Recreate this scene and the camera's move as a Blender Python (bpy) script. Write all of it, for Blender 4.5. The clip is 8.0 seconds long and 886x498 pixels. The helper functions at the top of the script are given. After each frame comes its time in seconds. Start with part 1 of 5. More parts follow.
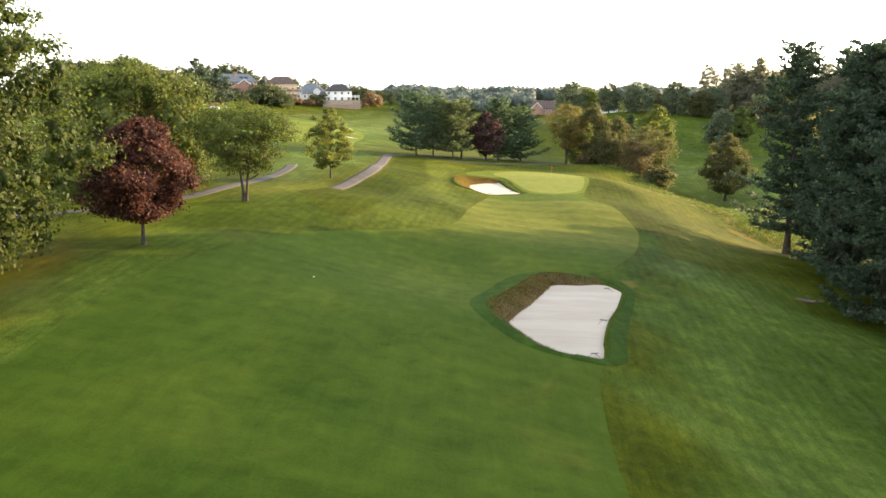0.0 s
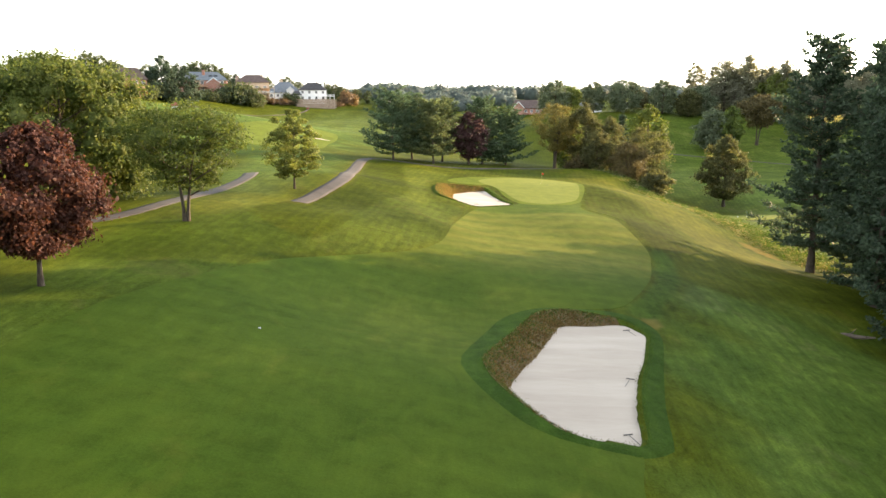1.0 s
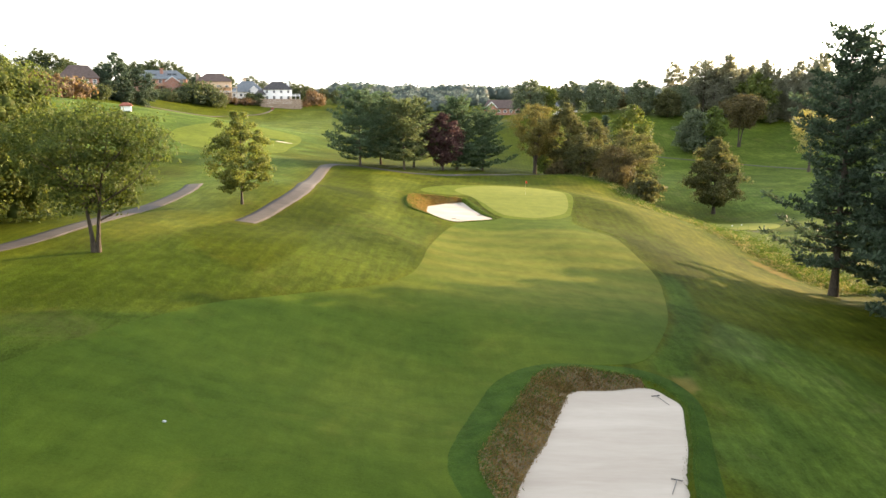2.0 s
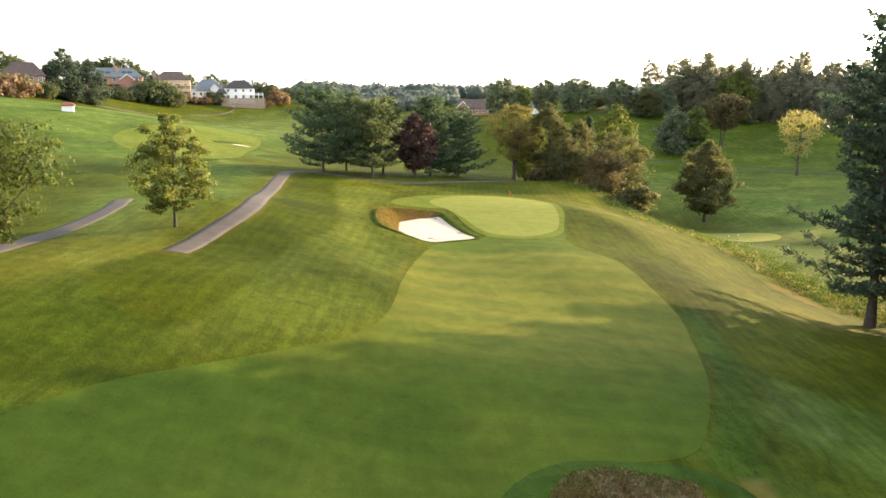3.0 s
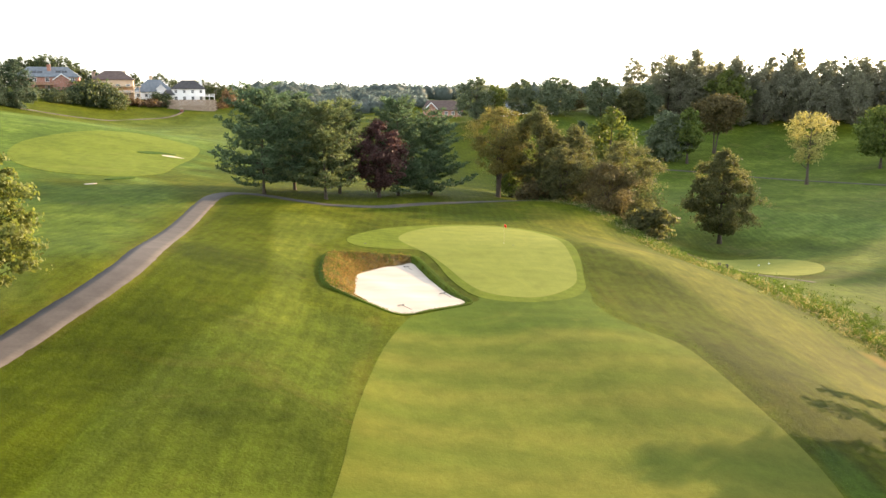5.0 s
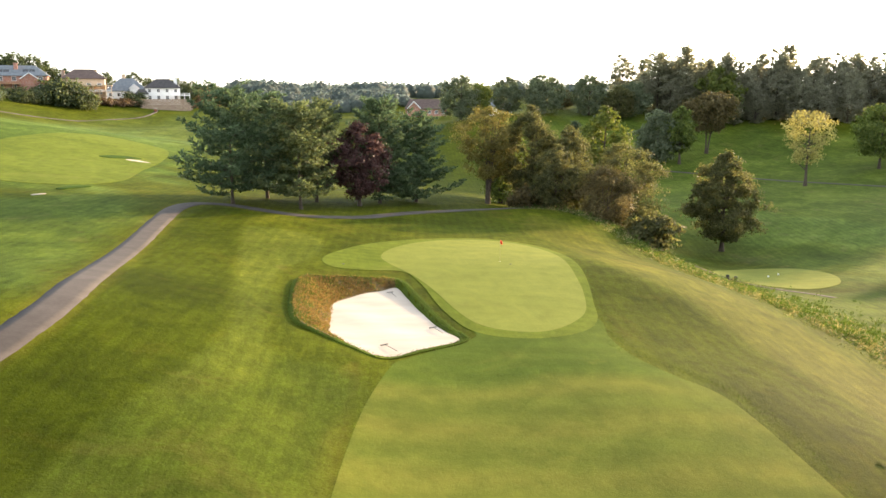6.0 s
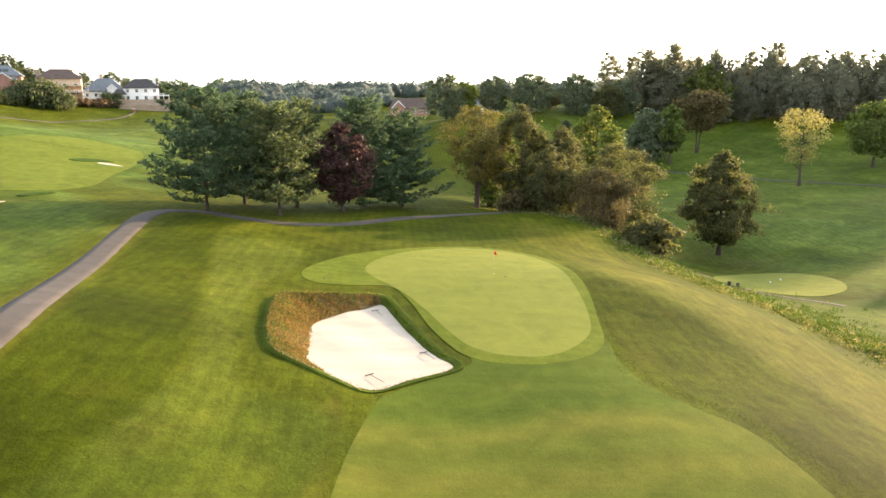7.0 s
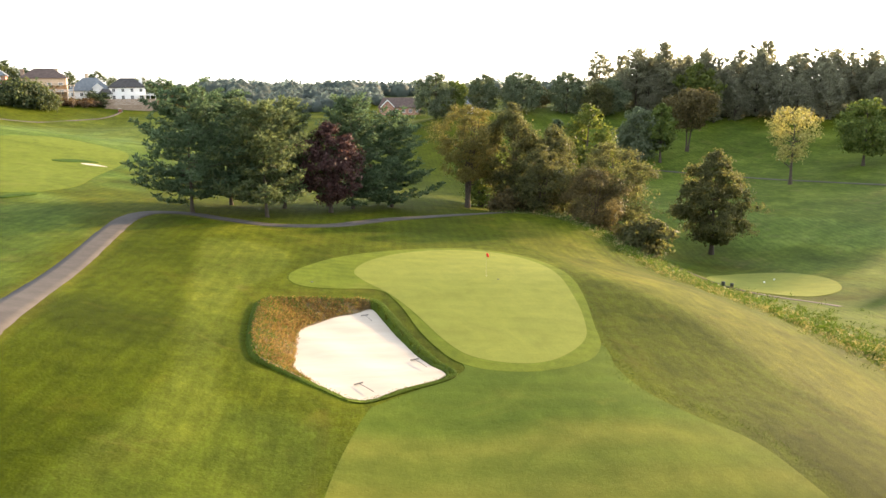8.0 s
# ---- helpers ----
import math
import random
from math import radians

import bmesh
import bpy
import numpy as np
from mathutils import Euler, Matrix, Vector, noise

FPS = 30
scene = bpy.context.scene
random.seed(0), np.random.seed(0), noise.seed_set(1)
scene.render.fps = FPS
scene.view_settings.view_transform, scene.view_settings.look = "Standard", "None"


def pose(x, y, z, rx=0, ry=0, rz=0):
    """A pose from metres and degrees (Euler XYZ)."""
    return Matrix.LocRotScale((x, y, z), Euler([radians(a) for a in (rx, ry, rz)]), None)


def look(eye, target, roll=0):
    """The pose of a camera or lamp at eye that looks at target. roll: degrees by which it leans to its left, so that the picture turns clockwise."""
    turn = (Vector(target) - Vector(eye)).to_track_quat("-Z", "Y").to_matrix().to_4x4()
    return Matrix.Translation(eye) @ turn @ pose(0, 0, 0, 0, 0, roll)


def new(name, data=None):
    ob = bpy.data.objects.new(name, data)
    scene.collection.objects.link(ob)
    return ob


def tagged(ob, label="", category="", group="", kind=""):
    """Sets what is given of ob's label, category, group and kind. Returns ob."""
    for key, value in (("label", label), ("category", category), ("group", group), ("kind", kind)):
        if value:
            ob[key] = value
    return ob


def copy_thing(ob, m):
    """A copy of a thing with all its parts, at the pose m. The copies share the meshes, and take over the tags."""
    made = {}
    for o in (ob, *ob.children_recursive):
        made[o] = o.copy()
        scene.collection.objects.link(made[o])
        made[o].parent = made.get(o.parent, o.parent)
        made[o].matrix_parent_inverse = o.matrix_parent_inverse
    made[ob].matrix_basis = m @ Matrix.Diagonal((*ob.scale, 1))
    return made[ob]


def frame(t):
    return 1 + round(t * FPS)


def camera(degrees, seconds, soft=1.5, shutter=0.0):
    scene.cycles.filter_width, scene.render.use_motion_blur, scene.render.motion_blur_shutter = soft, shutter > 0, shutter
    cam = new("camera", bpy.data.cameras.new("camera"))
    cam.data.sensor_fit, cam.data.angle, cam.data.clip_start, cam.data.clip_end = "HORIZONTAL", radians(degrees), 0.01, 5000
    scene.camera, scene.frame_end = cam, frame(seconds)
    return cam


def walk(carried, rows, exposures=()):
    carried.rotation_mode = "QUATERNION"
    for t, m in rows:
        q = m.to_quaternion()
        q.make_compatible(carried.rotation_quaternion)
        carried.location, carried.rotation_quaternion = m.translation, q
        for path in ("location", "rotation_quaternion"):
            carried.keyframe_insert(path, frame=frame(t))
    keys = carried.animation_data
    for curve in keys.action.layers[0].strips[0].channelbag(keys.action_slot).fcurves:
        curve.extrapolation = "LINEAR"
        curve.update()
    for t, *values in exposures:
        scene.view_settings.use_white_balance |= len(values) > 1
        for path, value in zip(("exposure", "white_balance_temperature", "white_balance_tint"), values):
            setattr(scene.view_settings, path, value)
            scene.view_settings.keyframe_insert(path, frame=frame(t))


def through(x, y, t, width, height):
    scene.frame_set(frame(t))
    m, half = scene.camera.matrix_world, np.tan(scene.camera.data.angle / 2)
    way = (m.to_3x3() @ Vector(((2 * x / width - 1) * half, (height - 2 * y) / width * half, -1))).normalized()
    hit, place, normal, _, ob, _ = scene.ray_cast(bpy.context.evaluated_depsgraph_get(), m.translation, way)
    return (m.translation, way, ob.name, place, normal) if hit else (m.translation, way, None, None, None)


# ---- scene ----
cam = camera(57.0, 8.0, 1.5)
PATH = [
    (0, (3.877, 1.491, 25.625), (3.813, 3.456, 25.262), 0.1),
    (0.5, (3.358, 9.703, 25.619), (3.321, 11.669, 25.255), 0.2),
    (1, (3.0, 17.904, 25.613), (2.989, 19.871, 25.248), 0.1),
    (1.5, (2.734, 25.963, 25.609), (2.757, 27.93, 25.244), 0.1),
    (3, (2.326, 50.23, 25.688), (2.463, 52.192, 25.321), 0.2),
    (3.5, (2.49, 58.304, 25.715), (2.656, 60.264, 25.348), 0.2),
    (4, (2.814, 66.419, 25.726), (2.994, 68.377, 25.36), 0.1),
    (4.5, (3.265, 74.097, 25.782), (3.463, 76.053, 25.417), 0.1),
    (6, (4.342, 91.478, 26.118), (4.602, 93.426, 25.748), -0.1),
    (6.5, (4.583, 95.215, 26.096), (4.863, 97.16, 25.724), -0.1),
    (7, (4.794, 97.774, 26.092), (5.09, 99.717, 25.72), -0.3),
    (7.5, (4.892, 99.253, 26.064), (5.202, 101.193, 25.691), -0.3),
    (8, (4.959, 99.632, 26.011), (5.28, 101.57, 25.637), -0.4),
]
walk(cam, [(t, look(eye, target, roll)) for t, eye, target, roll in PATH], [(0.0, 2.28), (8.0, 2.19)])

# ---- world, sun ----
SUN_AZ = radians(34.8)      # ahead of +x
SUN_EL = radians(10.5)
world = bpy.data.worlds.new("sky")
scene.world = world
world.use_nodes = True
sky = world.node_tree.nodes.new("ShaderNodeTexSky")
sky.sky_type = "NISHITA"
sky.sun_disc = False
sky.sun_elevation = SUN_EL
sky.sun_rotation = radians(90.0) - SUN_AZ
sky.altitude = 100
sky.air_density = 1.0
sky.dust_density = 1.5
sky.ozone_density = 1.0
haze = world.node_tree.nodes.new("ShaderNodeHueSaturation")   # a hazy, pale sky
haze.inputs["Saturation"].default_value = 0.32
haze.inputs["Value"].default_value = 1.3
world.node_tree.links.new(sky.outputs["Color"], haze.inputs["Color"])
world.node_tree.links.new(haze.outputs["Color"], world.node_tree.nodes["Background"].inputs["Color"])
world.node_tree.nodes["Background"].inputs["Strength"].default_value = 0.15
sun = new("sun", bpy.data.lights.new("sun", "SUN"))
sun.data.energy = 3.85
sun.data.angle = radians(0.55)
sun.data.color = (1.0, 0.68, 0.36)
sun.matrix_world = look((math.cos(SUN_AZ) * 300, math.sin(SUN_AZ) * 300, 300 * math.tan(SUN_EL)), (0, 0, 0))


# ---- materials ----
def shader(name):
    m = bpy.data.materials.new(name)
    m.use_nodes = True
    nt = m.node_tree
    return m, nt, nt.nodes["Principled BSDF"]


def node(nt, kind, **values):
    n = nt.nodes.new(kind)
    for key, value in values.items():
        n.inputs[key].default_value = value
    return n


def noise_tex(nt, vec, scale, detail=3.0, rough=0.55, distort=0.0):
    n = node(nt, "ShaderNodeTexNoise", Scale=scale, Detail=detail, Roughness=rough, Distortion=distort)
    nt.links.new(vec, n.inputs["Vector"])
    return n.outputs["Fac"]


def ramp(nt, fac, stops):
    r = nt.nodes.new("ShaderNodeValToRGB")
    el = r.color_ramp.elements
    el[0].position, el[0].color = stops[0][0], (*stops[0][1], 1)
    el[1].position, el[1].color = stops[-1][0], (*stops[-1][1], 1)
    for p, c in stops[1:-1]:
        e = el.new(p)
        e.color = (*c, 1)
    nt.links.new(fac, r.inputs["Fac"])
    return r.outputs["Color"]


def grey(v):
    return (v, v, v)


def mixed(nt, blend, fac, a, b):
    m = nt.nodes.new("ShaderNodeMix")
    m.data_type, m.blend_type = "RGBA", blend
    for socket, value in ((m.inputs[0], fac), (m.inputs[6], a), (m.inputs[7], b)):
        if isinstance(value, bpy.types.NodeSocket):
            nt.links.new(value, socket)
        elif isinstance(value, tuple):
            socket.default_value = (*value, 1)
        else:
            socket.default_value = value
    return m.outputs[2]


def stretched(nt, vec, angle, sx, sy):
    mp = nt.nodes.new("ShaderNodeMapping")
    mp.inputs["Rotation"].default_value = (0, 0, radians(angle))
    mp.inputs["Scale"].default_value = (sx, sy, 1)
    nt.links.new(vec, mp.inputs["Vector"])
    return mp.outputs["Vector"]


def bumped(nt, bsdf, height, strength, distance):
    b = node(nt, "ShaderNodeBump", Strength=strength, Distance=distance)
    nt.links.new(height, b.inputs["Height"])
    nt.links.new(b.outputs["Normal"], bsdf.inputs["Normal"])


def grass_material(name, deep, mid, pale, dry, dry_amount=0.5, stripes=None, tuft=0.6, tone=False, bump=0.06):
    """Turf: broad patches, streaks of the mower, blades' grain, dry spots."""
    m, nt, bsdf = shader(name)
    co = nt.nodes.new("ShaderNodeTexCoord").outputs["Object"]
    broad = noise_tex(nt, co, 0.06, 4, 0.6, 0.4)
    col = ramp(nt, broad, [(0.32, deep), (0.5, mid), (0.68, pale)])
    small = noise_tex(nt, co, 0.55, 5, 0.62, 0.3)
    col = mixed(nt, "MULTIPLY", tuft + 0.15, col, ramp(nt, small, [(0.3, grey(0.72)), (0.7, grey(1.22))]))
    if stripes:
        angle, width, amount = stripes
        w = node(nt, "ShaderNodeTexWave", Scale=0.314 / width, Distortion=1.2, Detail=2.0)
        w.inputs["Detail Scale"].default_value = 0.4
        w.wave_profile = "SIN"
        nt.links.new(stretched(nt, co, angle, 1, 1), w.inputs["Vector"])
        col = mixed(nt, "MULTIPLY", amount, col, ramp(nt, w.outputs["Fac"], [(0.35, grey(0.82)), (0.65, grey(1.15))]))
        streak = noise_tex(nt, stretched(nt, co, angle, 1.2, 0.06), 1.0, 3, 0.5)
        col = mixed(nt, "MULTIPLY", amount, col, ramp(nt, streak, [(0.35, grey(0.86)), (0.65, grey(1.12))]))
        fine = noise_tex(nt, stretched(nt, co, angle + 4, 4.0, 0.22), 1.0, 3, 0.6)
        col = mixed(nt, "MULTIPLY", amount, col, ramp(nt, fine, [(0.35, grey(0.86)), (0.65, grey(1.12))]))
        across = noise_tex(nt, stretched(nt, co, angle + 72, 1.6, 0.1), 1.0, 3, 0.5)
        col = mixed(nt, "MULTIPLY", amount * 0.5, col, ramp(nt, across, [(0.38, grey(0.88)), (0.62, grey(1.1))]))
    grain = noise_tex(nt, co, 7.0, 6, 0.7)
    col = mixed(nt, "MULTIPLY", tuft, col, ramp(nt, grain, [(0.3, grey(0.6)), (0.7, grey(1.35))]))
    if bump > 0.03 and stripes:
        tufts = noise_tex(nt, stretched(nt, co, 6, 1.5, 0.7), 2.2, 4, 0.65, 0.5)
        col = mixed(nt, "MULTIPLY", 0.45, col, ramp(nt, tufts, [(0.34, grey(0.66)), (0.5, grey(1.0)), (0.68, grey(1.32))]))
    smudge = noise_tex(nt, stretched(nt, co, 12, 0.32, 0.2), 1.0, 6, 0.62, 1.4)
    col = mixed(nt, "MULTIPLY", tuft, col, ramp(nt, smudge, [(0.34, (0.62, 0.68, 0.7)), (0.5, grey(1.0)), (0.66, (1.35, 1.28, 1.15))]))
    spots = noise_tex(nt, co, 0.16, 6, 0.68, 0.8)
    col = mixed(nt, "MIX", ramp(nt, spots, [(0.56, grey(0.0)), (0.74, grey(dry_amount))]), col, dry)
    if tone:
        at = nt.nodes.new("ShaderNodeAttribute")
        at.attribute_name = "sward"
        sep = nt.nodes.new("ShaderNodeSeparateColor")
        nt.links.new(at.outputs["Color"], sep.inputs["Color"])
        olive = mixed(nt, "MULTIPLY", 1.0, col, (0.50, 0.62, 0.28))
        col = mixed(nt, "MIX", sep.outputs["Red"], col, olive)
        bare = mixed(nt, "MIX", ramp(nt, small, [(0.35, grey(0.48)), (0.65, grey(0.75))]), col, dry)
        col = mixed(nt, "MIX", sep.outputs["Green"], col, bare)
        paler = mixed(nt, "MULTIPLY", 1.0, col, (1.5, 1.47, 2.3))
        col = mixed(nt, "MIX", sep.outputs["Blue"], col, paler)
        lush = mixed(nt, "MULTIPLY", 1.0, col, (1.2, 1.6, 3.9))
        col = mixed(nt, "MIX", at.outputs["Alpha"], col, lush)
    nt.links.new(col, bsdf.inputs["Base Color"])
    bsdf.inputs["Roughness"].default_value = 0.85
    bsdf.inputs["Specular IOR Level"].default_value = 0.019
    h = nt.nodes.new("ShaderNodeMath")
    h.operation = "ADD"
    nt.links.new(grain, h.inputs[0])
    nt.links.new(noise_tex(nt, co, 1.6, 4, 0.6), h.inputs[1])
    bumped(nt, bsdf, h.outputs[0], 1.0, bump)
    return m


def leaf_material(name, dark, light, through=0.4, tint=(1.3, 1.25, 0.6)):
    """Leaves: each card a shade of its own, light passing through."""
    m, nt, bsdf = shader(name)
    geo = nt.nodes.new("ShaderNodeNewGeometry")
    col = ramp(nt, geo.outputs["Random Per Island"], [(0.0, dark), (0.55, tuple((a + b) / 2 for a, b in zip(dark, light))), (1.0, light)])
    co = nt.nodes.new("ShaderNodeTexCoord").outputs["Object"]
    patch = noise_tex(nt, co, 0.35, 3)
    col = mixed(nt, "MULTIPLY", 0.8, col, ramp(nt, patch, [(0.3, grey(0.75)), (0.7, grey(1.2))]))
    nt.links.new(col, bsdf.inputs["Base Color"])
    bsdf.inputs["Roughness"].default_value = 0.6
    bsdf.inputs["Specular IOR Level"].default_value = 0.12
    tr = nt.nodes.new("ShaderNodeBsdfTranslucent")
    nt.links.new(mixed(nt, "MULTIPLY", 1.0, col, tint), tr.inputs["Color"])
    mx = nt.nodes.new("ShaderNodeMixShader")
    mx.inputs[0].default_value = through
    nt.links.new(bsdf.outputs[0], mx.inputs[1])
    nt.links.new(tr.outputs[0], mx.inputs[2])
    nt.links.new(mx.outputs[0], nt.nodes["Material Output"].inputs["Surface"])
    return m


def plain_material(name, a, b, scale=3.0, rough=0.8, bump=0.01, metal=0.0, spec=0.3, streaks=None, fine_mix=0.5):
    m, nt, bsdf = shader(name)
    co = nt.nodes.new("ShaderNodeTexCoord").outputs["Object"]
    if streaks:
        co = stretched(nt, co, 0, *streaks)
    broad = noise_tex(nt, co, scale, 4, 0.6, 0.3)
    fine = noise_tex(nt, co, scale * 9, 5, 0.65)
    col = ramp(nt, broad, [(0.3, a), (0.7, b)])
    col = mixed(nt, "MULTIPLY", fine_mix, col, ramp(nt, fine, [(0.3, grey(0.75)), (0.7, grey(1.2))]))
    nt.links.new(col, bsdf.inputs["Base Color"])
    bsdf.inputs["Roughness"].default_value = rough
    bsdf.inputs["Metallic"].default_value = metal
    bsdf.inputs["Specular IOR Level"].default_value = spec
    bumped(nt, bsdf, fine, 0.6, bump)
    return m


def brick_material(name, a, b, mortar):
    m, nt, bsdf = shader(name)
    co = nt.nodes.new("ShaderNodeTexCoord").outputs["Object"]
    mp = nt.nodes.new("ShaderNodeMapping")
    mp.inputs["Rotation"].default_value = (radians(90), 0, 0)
    nt.links.new(co, mp.inputs["Vector"])
    br = node(nt, "ShaderNodeTexBrick", Scale=1.0)
    br.inputs["Brick Width"].default_value, br.inputs["Row Height"].default_value = 0.24, 0.08
    br.inputs["Mortar Size"].default_value = 0.008
    for key, c in (("Color1", a), ("Color2", b), ("Mortar", mortar)):
        br.inputs[key].default_value = (*c, 1)
    nt.links.new(mp.outputs["Vector"], br.inputs["Vector"])
    stain = noise_tex(nt, co, 0.7, 4)
    nt.links.new(mixed(nt, "MULTIPLY", 0.7, br.outputs["Color"], ramp(nt, stain, [(0.3, grey(0.75)), (0.7, grey(1.15))])), bsdf.inputs["Base Color"])
    bsdf.inputs["Roughness"].default_value = 0.85
    return m


ROUGH = grass_material("rough_grass", (0.035, 0.046, 0.0034), (0.052, 0.066, 0.0045), (0.075, 0.087, 0.0068), (0.15, 0.105, 0.02), 0.26, (5, 1.15, 0.3), 0.6, True, 0.04)
FAIRWAY = grass_material("fairway_turf", (0.041, 0.068, 0.0085), (0.053, 0.082, 0.010), (0.072, 0.098, 0.0125), (0.20, 0.165, 0.03), 0.16, (97, 2.6, 0.2), 0.35, True, 0.02)
COLLAR = grass_material("collar_turf", (0.080, 0.105, 0.013), (0.096, 0.122, 0.015), (0.105, 0.132, 0.018), (0.17, 0.15, 0.045), 0.3, (110, 1.5, 0.2), 0.35, False, 0.015)
GREEN = grass_material("putting_turf", (0.138, 0.156, 0.032), (0.153, 0.171, 0.036), (0.17, 0.186, 0.042), (0.2, 0.175, 0.05), 0.2, (100, 2.6, 0.1), 0.2, False, 0.008)
LONG = grass_material("long_grass", (0.040, 0.062, 0.009), (0.054, 0.078, 0.011), (0.07, 0.094, 0.015), (0.11, 0.10, 0.03), 0.25, None, 0.6, False, 0.06)
DEEP = grass_material("deep_grass", (0.024, 0.050, 0.007), (0.032, 0.062, 0.009), (0.042, 0.074, 0.011), (0.09, 0.085, 0.02), 0.15, None, 0.6, False, 0.05)
FESCUE_SOIL = plain_material("fescue_thatch", (0.13, 0.10, 0.054), (0.21, 0.16, 0.088), 1.5, 0.95, 0.08)
FESCUE = leaf_material("fescue_blades", (0.125, 0.088, 0.043), (0.27, 0.182, 0.088), 0.5)
BLADES = leaf_material("green_blades", (0.045, 0.085, 0.015), (0.10, 0.15, 0.03), 0.35)
WEED = leaf_material("weed_leaves", (0.05, 0.085, 0.02), (0.17, 0.2, 0.06), 0.35)
STRAW = leaf_material("straw_stalks", (0.2, 0.175, 0.085), (0.36, 0.32, 0.17), 0.3)
SAND = plain_material("bunker_sand", (0.40, 0.345, 0.285), (0.475, 0.42, 0.355), 0.32, 0.95, 0.006, 0, 0.1, streaks=(0.35, 1.6), fine_mix=0.12)
ASPHALT = plain_material("worn_asphalt", (0.040, 0.034, 0.031), (0.062, 0.053, 0.049), 0.6, 0.9, 0.01)
BARK = plain_material("bark", (0.035, 0.027, 0.02), (0.095, 0.075, 0.055), 2.2, 0.95, 0.05, streaks=(3, 3))
RED_LEAF = leaf_material("copper_leaves", (0.04, 0.019, 0.016), (0.125, 0.055, 0.041), 0.4, (1.2, 1.1, 0.8))
PURPLE_LEAF = leaf_material("purple_leaves", (0.045, 0.026, 0.028), (0.12, 0.062, 0.058), 0.4, (1.1, 1.1, 0.9))
OAK_LEAF = leaf_material("broad_leaves", (0.068, 0.10, 0.026), (0.17, 0.205, 0.058), 0.5, (1.2, 1.2, 0.7))
LIGHT_LEAF = leaf_material("light_leaves", (0.062, 0.087, 0.020), (0.150, 0.170, 0.045), 0.5, (1.2, 1.2, 0.7))
GOLD_LEAF = leaf_material("gold_leaves", (0.235, 0.21, 0.07), (0.40, 0.365, 0.14), 0.5, (1.1, 1.1, 0.8))
LOCUST_LEAF = leaf_material("locust_leaves", (0.042, 0.062, 0.016), (0.112, 0.136, 0.036), 0.5, (1.2, 1.2, 0.7))
DEEP_OAK = leaf_material("deep_oak_leaves", (0.032, 0.049, 0.013), (0.092, 0.112, 0.031), 0.45, (1.2, 1.2, 0.7))
YOUNG_LEAF = leaf_material("young_leaves", (0.088, 0.108, 0.028), (0.195, 0.212, 0.06), 0.5, (1.2, 1.2, 0.7))
OLIVE_LEAF = leaf_material("olive_leaves", (0.068, 0.076, 0.036), (0.152, 0.148, 0.066), 0.62, (1.15, 1.15, 0.75))
RUST_LEAF = leaf_material("rusty_leaves", (0.080, 0.070, 0.034), (0.165, 0.130, 0.058), 0.5, (1.1, 1.1, 0.8))
WILLOW_LEAF = leaf_material("willow_leaves", (0.11, 0.105, 0.04), (0.22, 0.195, 0.07), 0.6, (1.15, 1.1, 0.7))
DARK_LEAF = leaf_material("dark_leaves", (0.085, 0.108, 0.068), (0.175, 0.2, 0.12), 0.5, (1.1, 1.15, 0.8))
PINE_LEAF = leaf_material("pine_needles", (0.034, 0.053, 0.034), (0.088, 0.118, 0.072), 0.4, (1.0, 1.1, 0.85))
CLUMP_PINE = leaf_material("grey_green_needles", (0.052, 0.080, 0.046), (0.125, 0.168, 0.095), 0.5, (1.0, 1.1, 0.85))
PINE_LIGHT = leaf_material("pine_needles_light", (0.064, 0.088, 0.044), (0.15, 0.178, 0.085), 0.5, (1.1, 1.1, 0.8))
BRICK = brick_material("red_brick", (0.27, 0.095, 0.06), (0.34, 0.14, 0.085), (0.4, 0.34, 0.3))
TAN_BRICK = plain_material("tan_stucco", (0.46, 0.34, 0.24), (0.54, 0.42, 0.3), 0.4, 0.9, 0.01)
WHITE = plain_material("white_paint", (0.72, 0.72, 0.72), (0.8, 0.8, 0.79), 0.5, 0.6, 0.004)
GREY_ROOF = plain_material("slate_roof", (0.10, 0.115, 0.13), (0.17, 0.19, 0.21), 0.9, 0.75, 0.02)
BROWN_ROOF = plain_material("brown_shingles", (0.07, 0.048, 0.042), (0.125, 0.09, 0.078), 0.9, 0.85, 0.02)
DARK_ROOF = plain_material("dark_shingles", (0.035, 0.033, 0.035), (0.07, 0.065, 0.065), 0.9, 0.85, 0.02)
RED_ROOF = plain_material("rust_roof", (0.2, 0.06, 0.04), (0.28, 0.1, 0.065), 0.9, 0.8, 0.02)
STONE = plain_material("terrace_stone", (0.27, 0.19, 0.14), (0.38, 0.29, 0.22), 0.8, 0.9, 0.05)
DECK = plain_material("deck_wood", (0.28, 0.15, 0.08), (0.4, 0.25, 0.15), 1.2, 0.8, 0.01)
BLACK = plain_material("black_rubber", (0.02, 0.02, 0.02), (0.045, 0.045, 0.045), 4, 0.6, 0.003)
METAL = plain_material("grey_metal", (0.35, 0.36, 0.37), (0.5, 0.5, 0.5), 4, 0.4, 0.002, 0.8)
RED_CLOTH = plain_material("red_cloth", (0.6, 0.02, 0.015), (0.75, 0.04, 0.025), 6, 0.8, 0.003)
WHITE_GLOSS = plain_material("white_enamel", (0.75, 0.75, 0.74), (0.82, 0.82, 0.8), 5, 0.35, 0.002)
GLASS, _nt, _b = shader("window_glass")
_b.inputs["Base Color"].default_value = (0.03, 0.035, 0.04, 1)
_b.inputs["Roughness"].default_value = 0.08
_b.inputs["Specular IOR Level"].default_value = 0.7


